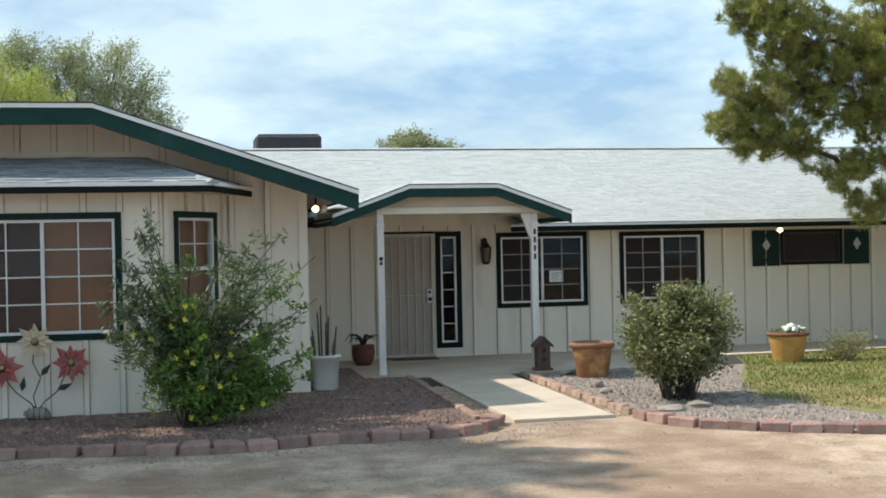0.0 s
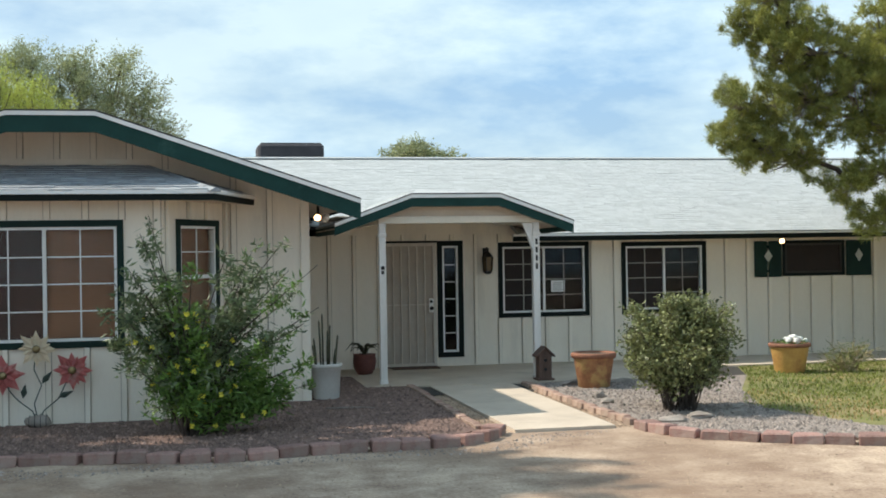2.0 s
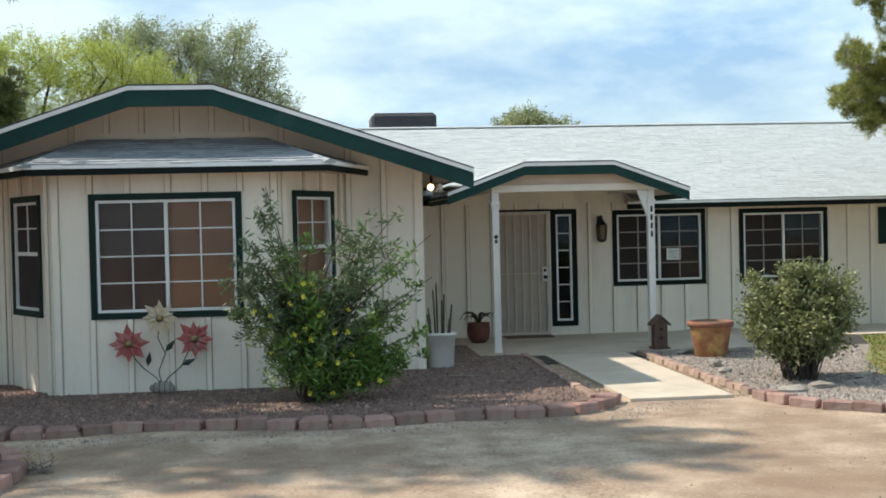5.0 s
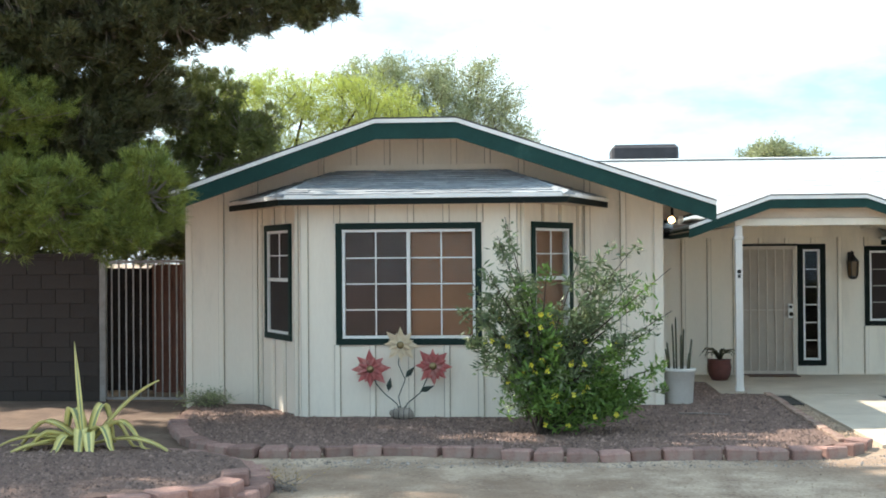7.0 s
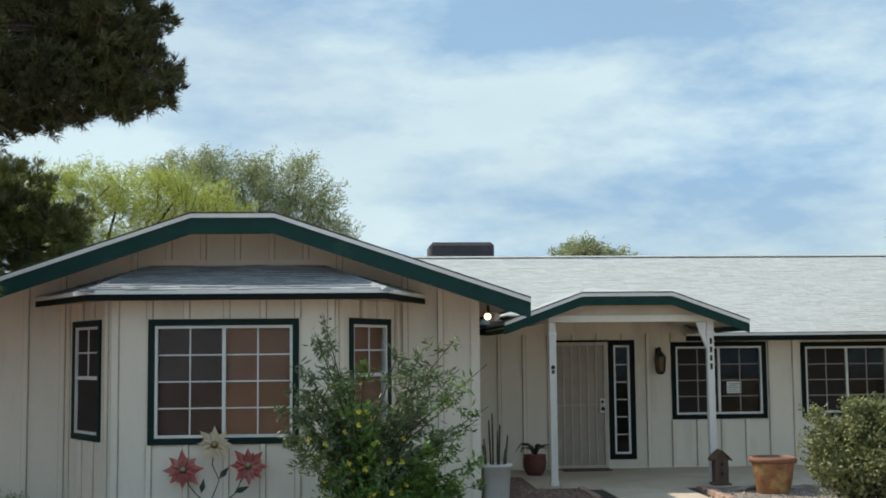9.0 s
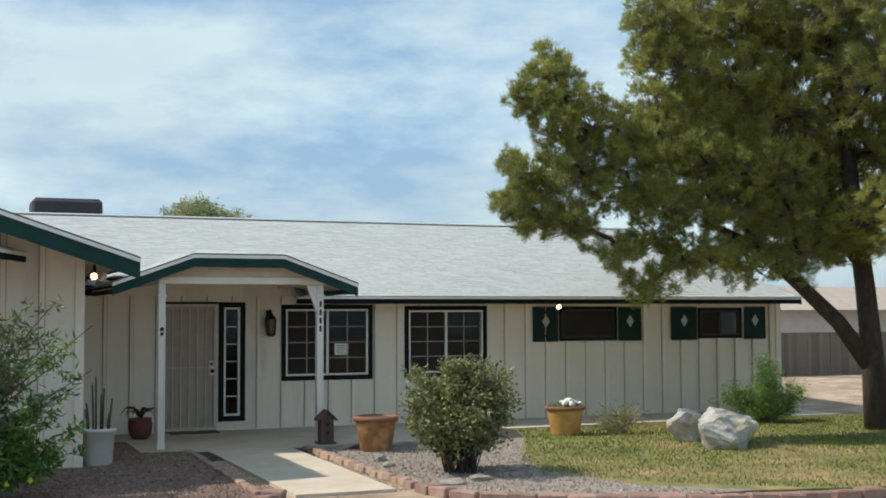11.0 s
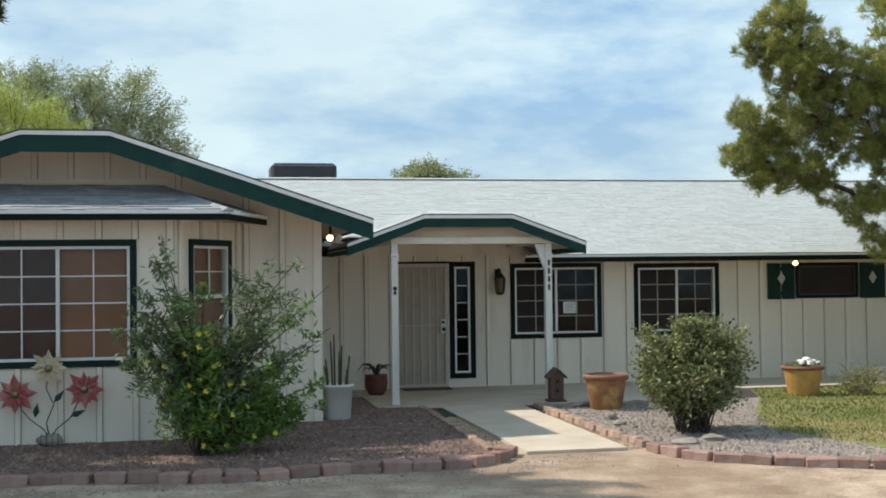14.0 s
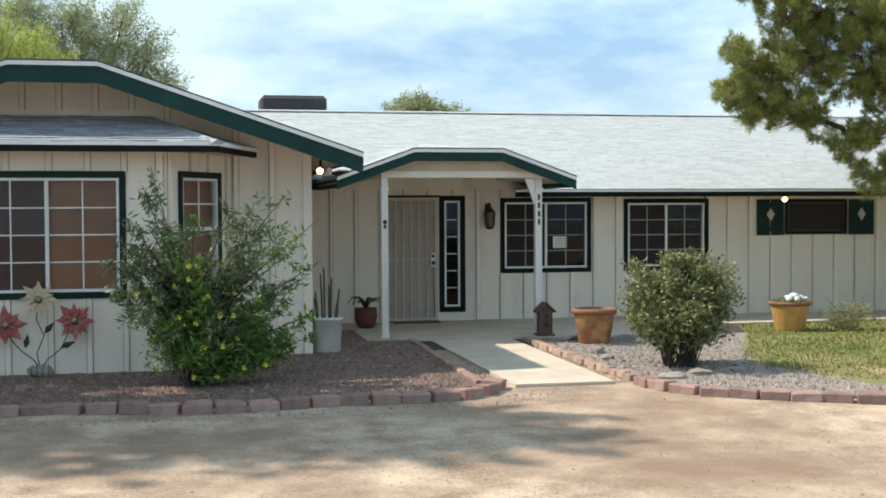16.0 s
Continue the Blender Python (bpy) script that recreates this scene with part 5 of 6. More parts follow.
pine("pine_tree", "large dark pine with drooping olive green boughs by the gate", (-6.72, 13.5, 0.0), (-5.9, 13.2, 9.4), [
    (-4.08, 12.4, 2.6, 0.34, 0.4, 0.40), (-4.3, 12.35, 2.3, 0.36, 0.4, 0.36), (-5.1, 12.4, 2.45, 0.48, 0.45, 0.46), (-5.6, 12.4, 2.5, 0.6, 0.5, 0.5), (-6.6, 12.6, 2.5, 0.7, 0.6, 0.6),
    (-5.9, 12.7, 3.55, 0.7, 0.5, 0.38), (-6.8, 12.7, 3.5, 0.7, 0.6, 0.5), (-5.2, 13.8, 3.35, 0.7, 0.6, 0.5), (-6.2, 13.9, 3.2, 0.8, 0.7, 0.6), (-4.75, 14.0, 3.85, 0.55, 0.5, 0.5),
    (-2.32, 13.4, 5.05, 0.34, 0.45, 0.40), (-2.75, 13.4, 5.5, 0.5, 0.55, 0.5), (-2.62, 13.4, 4.75, 0.34, 0.4, 0.28), (-3.2, 13.4, 4.8, 0.5, 0.55, 0.38), (-3.35, 13.4, 5.5, 0.65, 0.6, 0.55),
    (-3.95, 13.4, 4.75, 0.6, 0.6, 0.48), (-4.05, 13.4, 5.6, 0.85, 0.7, 0.65), (-4.8, 13.4, 4.75, 0.75, 0.7, 0.6), (-4.9, 13.4, 5.7, 0.9, 0.8, 0.75), (-5.6, 13.3, 4.55, 0.85, 0.75, 0.6), (-5.9, 13.4, 5.6, 1.0, 0.9, 0.8),
    # mostly unseen boughs, high and far left, added to shade the ground
    (-5.2, 13.0, 7.8, 1.3, 1.1, 0.9), (-3.7, 13.0, 7.5, 1.0, 0.9, 0.8), (-6.6, 13.0, 8.4, 1.4, 1.2, 1.0), (-5.4, 13.1, 9.2, 1.1, 1.0, 0.9), (-7.9, 12.8, 7.6, 1.3, 1.1, 0.9), (-3.4, 13.4, 6.4, 0.85, 0.8, 0.65), (-4.8, 13.4, 6.7, 1.1, 0.9, 0.8), (-6.4, 13.3, 4.1, 0.8, 0.7, 0.6),
    (-7.9, 13.2, 4.7, 1.3, 1.2, 0.9), (-9.1, 13.7, 5.7, 1.4, 1.3, 1.0), (-8.9, 12.2, 5.2, 1.3, 1.2, 0.9), (-9.6, 14.9, 6.6, 1.4, 1.3, 1.0), (-10.4, 13.4, 6.4, 1.4, 1.3, 1.0), (-8.6, 11.2, 6.0, 1.3, 1.2, 0.9), (-7.8, 13.6, 3.8, 1.1, 1.1, 0.8), (-8.3, 14.2, 5.2, 1.3, 1.2, 0.9), (-7.2, 14.8, 6.3, 1.3, 1.2, 0.9), (-9.2, 13.4, 4.2, 1.1, 1.1, 0.8), (-7.4, 12.4, 5.4, 1.2, 1.0, 0.9), (-6.6, 14.9, 4.4, 1.0, 0.9, 0.8)], 51, 9, 0.10, PINE_SHADED, 1.2, half=0.0075, swell=1.13)
lawn_pine = pine("pine_tree", "tall spreading pine with olive green boughs over the lawn", (13.9, 15.6, 0.0), (13.1, 15.9, 8.2), [
    (8.2, 16, 5.5, 0.34, 0.4, 0.36), (7.88, 16, 5.05, 0.28, 0.35, 0.32), (8.45, 16, 5.1, 0.40, 0.45, 0.40), (8.85, 16, 4.65, 0.5, 0.5, 0.45), (8.25, 16, 4.6, 0.34, 0.4, 0.33),
    (7.68, 16, 3.85, 0.30, 0.4, 0.33), (8.12, 16, 3.9, 0.38, 0.4, 0.35), (7.62, 16, 3.42, 0.28, 0.35, 0.22), (8.05, 16, 3.3, 0.40, 0.45, 0.28), (8.6, 16, 3.25, 0.5, 0.5, 0.30),
    (8.8, 16, 4.0, 0.58, 0.55, 0.46), (9.5, 16, 4.5, 0.6, 0.55, 0.45), (9.5, 15.9, 3.8, 0.7, 0.6, 0.45), (10.2, 16, 4.45, 0.7, 0.6, 0.5), (10.1, 15.8, 3.55, 0.7, 0.6, 0.38), (10.9, 15.8, 4.2, 0.75, 0.7, 0.55),
    (11.0, 15.7, 3.5, 0.65, 0.6, 0.36), (11.8, 15.8, 4.0, 0.85, 0.8, 0.6), (9.3, 15.9, 2.8, 0.45, 0.4, 0.26), (9.75, 15.8, 2.3, 0.36, 0.4, 0.26), (10.3, 15.7, 2.7, 0.45, 0.4, 0.25), (9.9, 15.8, 3.0, 0.5, 0.4, 0.26),
    (11.6, 15.7, 3.05, 0.5, 0.45, 0.30), (10.8, 15.7, 2.7, 0.42, 0.4, 0.24), (11.5, 15.6, 2.6, 0.5, 0.45, 0.28), (12.3, 15.5, 2.8, 0.6, 0.5, 0.36), (12.2, 15.6, 3.5, 0.7, 0.6, 0.4), (9.9, 15.9, 5.0, 0.45, 0.45, 0.34), (10.0, 16, 6.3, 0.4, 0.45, 0.45), (9.95, 16, 5.85, 0.3, 0.4, 0.28), (10.5, 16, 5.7, 0.6, 0.6, 0.45), (10.7, 16, 6.4, 0.8, 0.7, 0.65), (10.8, 16, 5.15, 0.5, 0.5, 0.38),
    (11.5, 16, 5.5, 0.9, 0.8, 0.65), (11.5, 16, 6.7, 1.0, 0.9, 0.85), (12.4, 16, 5.0, 1.0, 0.9, 0.8), (12.6, 16, 6.2, 1.1, 1.0, 0.9), (13.4, 16, 7.0, 1.2, 1.1, 1.0), (14.3, 15.9, 4.6, 1.13, 1.02, 0.8), (14.6, 16, 6, 1.13, 1.13, 0.9),
    # mostly unseen boughs on the right, added to darken the wall behind
    (13.6, 13.6, 3.4, 1.3, 1.2, 0.8), (15.2, 14.2, 3.2, 1.3, 1.2, 0.8), (13.3, 15.4, 3.2, 0.8, 0.8, 0.5), (14.2, 16.8, 3.3, 1.0, 0.9, 0.6), (13.7, 17.6, 3.7, 1.0, 0.8, 0.6), (13.2, 17.3, 4.4, 1.2, 1.0, 0.7), (15.0, 17.6, 4.6, 1.3, 1.1, 0.8), (14.0, 18.6, 5.4, 1.3, 1.1, 0.8), (12.3, 18.2, 4.9, 1.0, 0.9, 0.6),
    (14.6, 14.2, 4.2, 1.24, 1.13, 0.791), (15.8, 15, 5, 1.36, 1.24, 1.02), (13.3, 14.3, 5.6, 1.24, 1.13, 0.904), (12.4, 14.6, 6.9, 1.24, 1.13, 0.904), (15.2, 13.7, 6.2, 1.36, 1.24, 1.02), (16.4, 16.2, 3.9, 1.24, 1.13, 0.8)], 52, 8, fill=0.86, half=0.0044, swell=1.12, per=18)
pine("pine_tree", "dark pine behind the block wall", (-9.4, 18.2, 0.0), (-9.2, 18.2, 7.5), [
    (-8.2, 17.6, 2.9, 1.2, 0.9, 0.7), (-6.9, 17.6, 3.2, 1.0, 0.8, 0.6), (-9.8, 17.6, 3.4, 1.2, 0.9, 0.8), (-7.6, 17.8, 4.3, 1.3, 1.0, 0.8), (-9.4, 17.8, 4.9, 1.4, 1.1, 0.9), (-8.2, 18.0, 5.7, 1.4, 1.1, 0.9), (-10.8, 17.8, 4.4, 1.2, 1.1, 0.9), (-9.6, 18.0, 6.6, 1.3, 1.1, 0.9), (-11.4, 17.6, 3.2, 1.2, 1.0, 0.8),
    (-7.5, 17.4, 2.2, 1.0, 0.7, 0.5), (-6.3, 17.5, 2.35, 0.8, 0.6, 0.5), (-8.9, 17.4, 2.2, 1.0, 0.7, 0.5), (-5.4, 18.0, 2.5, 0.8, 0.6, 0.6), (-10.3, 17.4, 2.2, 1.0, 0.7, 0.5), (-5.2, 18.0, 2.1, 0.8, 0.5, 0.45), (-4.9, 19.5, 2.2, 0.7, 0.6, 0.5),
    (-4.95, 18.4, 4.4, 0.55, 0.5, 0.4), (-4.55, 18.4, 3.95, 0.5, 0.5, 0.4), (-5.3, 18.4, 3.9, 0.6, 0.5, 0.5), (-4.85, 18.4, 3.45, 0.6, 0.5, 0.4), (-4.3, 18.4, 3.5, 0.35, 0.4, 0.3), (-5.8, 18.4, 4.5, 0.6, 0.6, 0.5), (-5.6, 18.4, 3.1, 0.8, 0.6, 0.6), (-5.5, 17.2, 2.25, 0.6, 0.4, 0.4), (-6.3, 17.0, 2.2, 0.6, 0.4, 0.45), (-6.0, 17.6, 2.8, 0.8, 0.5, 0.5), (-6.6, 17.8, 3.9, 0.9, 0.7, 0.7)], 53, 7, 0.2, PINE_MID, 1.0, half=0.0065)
# unseen tree beyond the right edge, added to keep skylight off the wall
pine("pine_tree", "broad dark pine added out of view to shade the house end", (17.6, 10.6, 0.0), (17.4, 10.8, 9.0), [
    (15.6, 11.6, 3.4, 1.3, 1.2, 0.9), (16.6, 12.6, 3.4, 1.4, 1.2, 0.9), (15.4, 10.4, 4.6, 1.4, 1.3, 1.0), (16.8, 12.4, 5.0, 1.5, 1.4, 1.1), (15.6, 11.2, 6.2, 1.5, 1.4, 1.1), (17.4, 10.6, 6.8, 1.6, 1.5, 1.2), (14.6, 9.4, 5.6, 1.3, 1.3, 1.0),
    (15.0, 9.0, 7.2, 1.5, 1.4, 1.1), (16.8, 12.0, 8.0, 1.5, 1.4, 1.1), (18.6, 12.6, 4.4, 1.5, 1.4, 1.1), (18.8, 11.6, 6.2, 1.6, 1.4, 1.2), (14.4, 8.4, 3.8, 1.2, 1.2, 0.9), (16.0, 9.6, 8.8, 1.4, 1.3, 1.0)], 54, 8, 0.2, PINE_SHADED, 1.0, half=0.012, per=9)
# the leaning limb near the lawn
limb = bmesh.new()
tube(limb, [(13.85, 15.6, 0.9), (13.2, 15.7, 1.75), (12.4, 15.8, 2.45), (11.5, 15.9, 3.05), (10.9, 15.9, 3.3)], [0.15, 0.13, 0.11, 0.08, 0.04], 8)
under(new("leaning_limb", mesh_of("leaning_limb", limb, BARK, True)), lawn_pine)


def far_tree(name, label, foot, blobs, mat, seed, count, leaf=(0.14, 0.035), density=5):
    r = random.Random(seed)
    t = thing(name, foot, label, "tree")
    foot = Vector(foot)
    wood = bmesh.new()
    fork = foot + Vector((0, 0, 2.2))
    tube(wood, [foot, foot.lerp(fork, 0.5) + Vector((0.1, 0, 0)), fork], [0.24, 0.2, 0.16], 8)
    part("trunk", wood, BARK, t)
    spots = []
    total = sum(b_[3] * b_[5] for b_ in blobs)
    boughs = bmesh.new()
    for cx, cy, cz, rx, ry, rz in blobs:
        c = Vector((cx, cy, cz))
        tube(boughs, [fork, fork.lerp(c, 0.5) + Vector((0, 0, 0.3)), c], [0.10, 0.06, 0.02], 5)
        for _ in range(int(count * rx * rz / total / 16)):
            u = Vector((r.gauss(0, 0.5), r.gauss(0, 0.5), r.gauss(0, 0.5)))
            if u.length > 1.15:
                u = u / u.length * r.uniform(0.9, 1.2)
            tip = c + Vector((u.x * rx, u.y * ry, u.z * rz))
            base = tip - Vector((u.x * rx * 0.45, u.y * ry * 0.4, r.uniform(0.25, 0.7)))
            if r.random() < 0.4:
                tube(boughs, [base, tip], [0.012, 0.005], 3)
            for k in range(16):
                spots.append(base.lerp(tip, r.uniform(0.3, 1.12)) + Vector((r.gauss(0, 0.07), r.gauss(0, 0.07), r.gauss(0, 0.07))))
    tagged(part("limb", boughs, BARK, t), kind="stuff")
    v, f = leaf_cloud(spots, leaf[0], leaf[1], seed, 0.06, density)
    under(new("crown", from_arrays("crown", v, f, mat)), t)
    return t


far_tree("palo_verde_tree", "feathery yellow-green tree behind the house", (-7.5, 34, 0), [(-7.7, 34, 6.2, 1.6, 1.4, 1.1), (-5.5, 34, 6.1, 1.5, 1.3, 1.0), (-6.5, 34, 6.6, 1.4, 1.2, 0.8), (-9.5, 34, 6.2, 1.6, 1.4, 1.1), (-4.3, 34.5, 5.6, 1.3, 1.2, 0.9), (-7.3, 34, 5.1, 2.2, 1.2, 0.9), (-8.5, 34, 6.8, 1.0, 1.0, 0.6), (-4.7, 33.6, 6.6, 1.0, 1.0, 0.7), (-3.8, 33.6, 6.0, 0.9, 0.9, 0.8)], FAR_LIME, 61, 12000, (0.15, 0.022), 4)
far_tree("mesquite_tree", "feathery grey-green tree behind the house", (-2.8, 36, 0), [(-3.4, 36, 6.85, 1.3, 1.3, 0.9), (-2.0, 36, 6.85, 1.1, 1.2, 0.9), (-1.0, 36, 6.25, 0.8, 1.0, 0.8), (-4.7, 36, 7.15, 1.1, 1.2, 0.8), (-2.7, 36, 5.75, 2.0, 1.2, 0.9), (-0.4, 36, 5.65, 0.5, 0.8, 0.5), (-4.4, 36, 7.7, 0.8, 0.9, 0.5), (-2.9, 36, 7.45, 0.8, 0.9, 0.5), (-1.7, 36, 7.5, 0.6, 0.8, 0.45), (-5.7, 36, 7.5, 0.7, 0.8, 0.5)], FAR_GREY, 62, 10000, (0.12, 0.026), 4)
far_tree("distant_tree", "rounded grey-green treetop beyond the roof ridge", (7.75, 42, 0), [(8.1, 42, 5.3, 1.25, 1.0, 0.55), (8.95, 42, 5.1, 0.9, 0.9, 0.4), (7.35, 42, 5.0, 0.8, 0.8, 0.5)], FAR_GREY, 63, 2600, (0.13, 0.05))


def shrub(name, label, foot, stems, seed, mats, leaf, flowers=0, spread=0.06, base_r=0.16, density=6, wood_mat=TWIG):
    """A shrub from a fan of stems: (tip x, tip y, tip z, fullness, leaf kind)."""
    r = random.Random(seed)
    t = thing(name, foot, label, "shrub")
    foot = Vector(foot)
    spots = [[] for _ in mats]
    tips = []
    wood = bmesh.new()
    for tx, ty, tz, full, kind in stems:
        tip = foot + Vector((tx, ty, tz))
        a = foot + Vector((r.uniform(-base_r, base_r), r.uniform(-base_r, base_r), -0.02))
        mid = a.lerp(tip, 0.5) + Vector((-tx * 0.12, -ty * 0.12, 0.10 * tz))
        tube(wood, [a, a.lerp(mid, 0.5), mid, mid.lerp(tip, 0.5), tip], [0.009, 0.008, 0.007, 0.005, 0.003] if len(mats) == 1 else [0.014, 0.012, 0.009, 0.006, 0.003], 4)
        n = int(full * (12 if kind == 0 or len(mats) == 1 else 9))
        for _ in range(n):
            s = r.uniform(0.30 if len(mats) > 1 else 0.4, 1.0)
            p = a.lerp(mid, s * 2) if s < 0.5 else mid.lerp(tip, s * 2 - 1)
            wide = (0.16 if kind == 0 or len(mats) == 1 else 0.11) * (1.15 - s) + 0.025
            q = p + Vector((r.gauss(0, wide), r.gauss(0, wide), r.gauss(0, wide * 0.6)))
            if q.z < 0.10:
                continue
            tube(wood, [p, q], [0.004, 0.002], 3)
            for _ in range(4):
                spots[kind].append(p.lerp(q, r.uniform(0.4, 1.15)))
            tips.append(q)
    tagged(part("stem", wood, wood_mat, t), kind="stuff")
    for k, (m, s) in enumerate(zip(mats, spots)):
        if s:
            v, f = leaf_cloud(s, leaf[0], leaf[1], seed + k, spread, density)
            under(new("foliage", from_arrays("foliage", v, f, m)), t)
    if flowers:
        bm = bmesh.new()
        for _ in range(flowers):
            p = r.choice([q for q in tips if q.z < foot.z + 1.25])
            for k in range(5):
                a = k * 1.2566 + r.random()
                c = p + Vector((0.0, -0.05, 0.02))
                f = [bm.verts.new(c), bm.verts.new(c + Vector((0.021 * math.cos(a), -0.012, 0.024 * math.sin(a)))), bm.verts.new(c + Vector((0.032 * math.cos(a + 0.55), -0.008, 0.032 * math.sin(a + 0.55)))), bm.verts.new(c + Vector((0.024 * math.cos(a + 1.1), -0.012, 0.024 * math.sin(a + 1.1))))]
                bm.faces.new(f)
        part("blossom", bm, YELLOW, t, "small bright yellow blossoms")
    return t


rs = random.Random(7)
stems = []
for tx, tz, full, kind in ((-0.42, 2.30, 2.6, 1), (-0.50, 2.10, 2.4, 1), (-0.36, 1.95, 2.0, 1), (-0.62, 1.75, 2.8, 1), (-0.78, 1.60, 2.6, 1), (-0.86, 1.35, 2.8, 1), (-0.70, 1.30, 2.8, 1), (-0.82, 1.05, 2.4, 1), (-0.62, 0.80, 2.2, 1), (-0.55, 1.50, 2.6, 1),
                           (-0.18, 1.60, 1.2, 0), (0.02, 1.75, 1.0, 0), (-0.28, 1.30, 2.4, 0), (0.05, 1.35, 2.2, 0),
                           (0.37, 1.90, 2.0, 1), (0.52, 1.62, 2.2, 1), (0.66, 1.93, 2.2, 1), (0.80, 1.72, 2.2, 1), (0.97, 2.0, 2.2, 1), (1.02, 1.70, 2.4, 1), (1.12, 1.45, 2.6, 1), (1.15, 1.15, 2.6, 1), (0.78, 1.40, 2.8, 1), (0.50, 1.25, 2.8, 1), (0.92, 1.10, 2.6, 1), (1.30, 1.75, 0.7, 0), (1.32, 1.30, 0.9, 0),
                           (0.30, 1.05, 3.0, 0), (0.05, 1.05, 3.2, 0), (-0.20, 0.98, 3.0, 0), (-0.42, 0.95, 2.8, 0), (0.15, 0.72, 2.8, 0), (-0.12, 0.68, 2.6, 0), (-0.30, 0.62, 2.0, 0), (0.0, 0.42, 1.8, 0),
                           (0.72, 0.88, 2.6, 0), (1.0, 0.80, 2.8, 0), (1.2, 0.72, 2.6, 0), (0.62, 0.52, 3.0, 0), (0.85, 0.48, 3.2, 0), (1.08, 0.42, 3.0, 0), (0.75, 0.30, 2.4, 0), (1.22, 0.45, 2.0, 0), (0.95, 0.25, 2.2, 0)):
    stems.append((tx, rs.uniform(-0.35, 0.35), tz, full * (0.80 if kind else 0.85), kind))
shrub("flowering_shrub", "tall airy green shrub with yellow blossoms before the bay", (0.05, 13.0, 0.045), stems, 71, (SHRUB, SHRUB_TOP), (0.10, 0.027), flowers=70, spread=0.035, base_r=0.13, density=4, wood_mat=BARK)
stems = []
for k in range(46):
    a, up = rs.uniform(0, 6.283), rs.uniform(0.2, 1.0)
    rad = 0.66 * math.sqrt(1 - (up - 0.45) ** 2 / 0.75) * rs.uniform(0.68, 1.12)
    stems.append((rad * math.cos(a), rad * math.sin(a), 0.42 + 0.91 * up * rs.uniform(0.9, 1.05), 1.6, 0))
stems += [(rs.uniform(-0.25, 0.25), rs.uniform(-0.25, 0.25), rs.uniform(1.15, 1.36), 3.0, 0) for _ in range(12)]
stems += [(0.6 * math.cos(k * 0.45), 0.6 * math.sin(k * 0.45), rs.uniform(0.45, 0.7), 1.3, 0) for k in range(12)]
shrub("round_bush", "rounded olive green bush with bare lower stems", (5.62, 13.35, 0.03), stems, 72, (BUSH,), (0.058, 0.03), spread=0.045, base_r=0.17, density=4, wood_mat=BARK)
stems = [(rs.uniform(-0.15, 0.2), rs.uniform(-0.2, 0.2), rs.uniform(0.7, 1.15), 1.6, 0) for _ in range(7)]
stems += [(rs.uniform(-0.75, 0.75), rs.uniform(-0.4, 0.4), rs.uniform(0.2, 0.62), 1.8, 0) for _ in range(20)]
shrub("weedy_shrub", "feathery bright green weed at the end of the house", (13.1, 17.4, 0.025), stems, 73, (SHRUB,), (0.09, 0.012), spread=0.06, density=6)
stems = [(rs.uniform(-0.5, 0.5), rs.uniform(-0.25, 0.25), rs.uniform(0.12, 0.48), 0.5, 0) for _ in range(40)]
shrub("dry_clump", "dry tangled pale stems on the lawn edge", (9.75, 16.7, 0.025), stems, 74, (GRASS,), (0.05, 0.012), spread=0.05, density=1, wood_mat=STRAW)
stems = [(rs.uniform(-0.3, 0.3), rs.uniform(-0.15, 0.1), rs.uniform(0.05, 0.14), 1.0, 0) for _ in range(16)]
shrub("low_weed", "small dark green weed at the foot of the wall", (-4.25, 15.3, 0.03), stems, 75, (FAR_GREY,), (0.05, 0.012), spread=0.04, density=3)

stems = [(rs.uniform(-0.13, 0.13), rs.uniform(-0.1, 0.1), rs.uniform(0.03, 0.11), 0.7, 0) for _ in range(16)]
shrub("dry_weed", "low reddish dry weed beside the edging blocks", (-2.12, 9.9, 0.0), stems, 76, (GRASS_DRY,), (0.04, 0.008), spread=0.03, density=2)

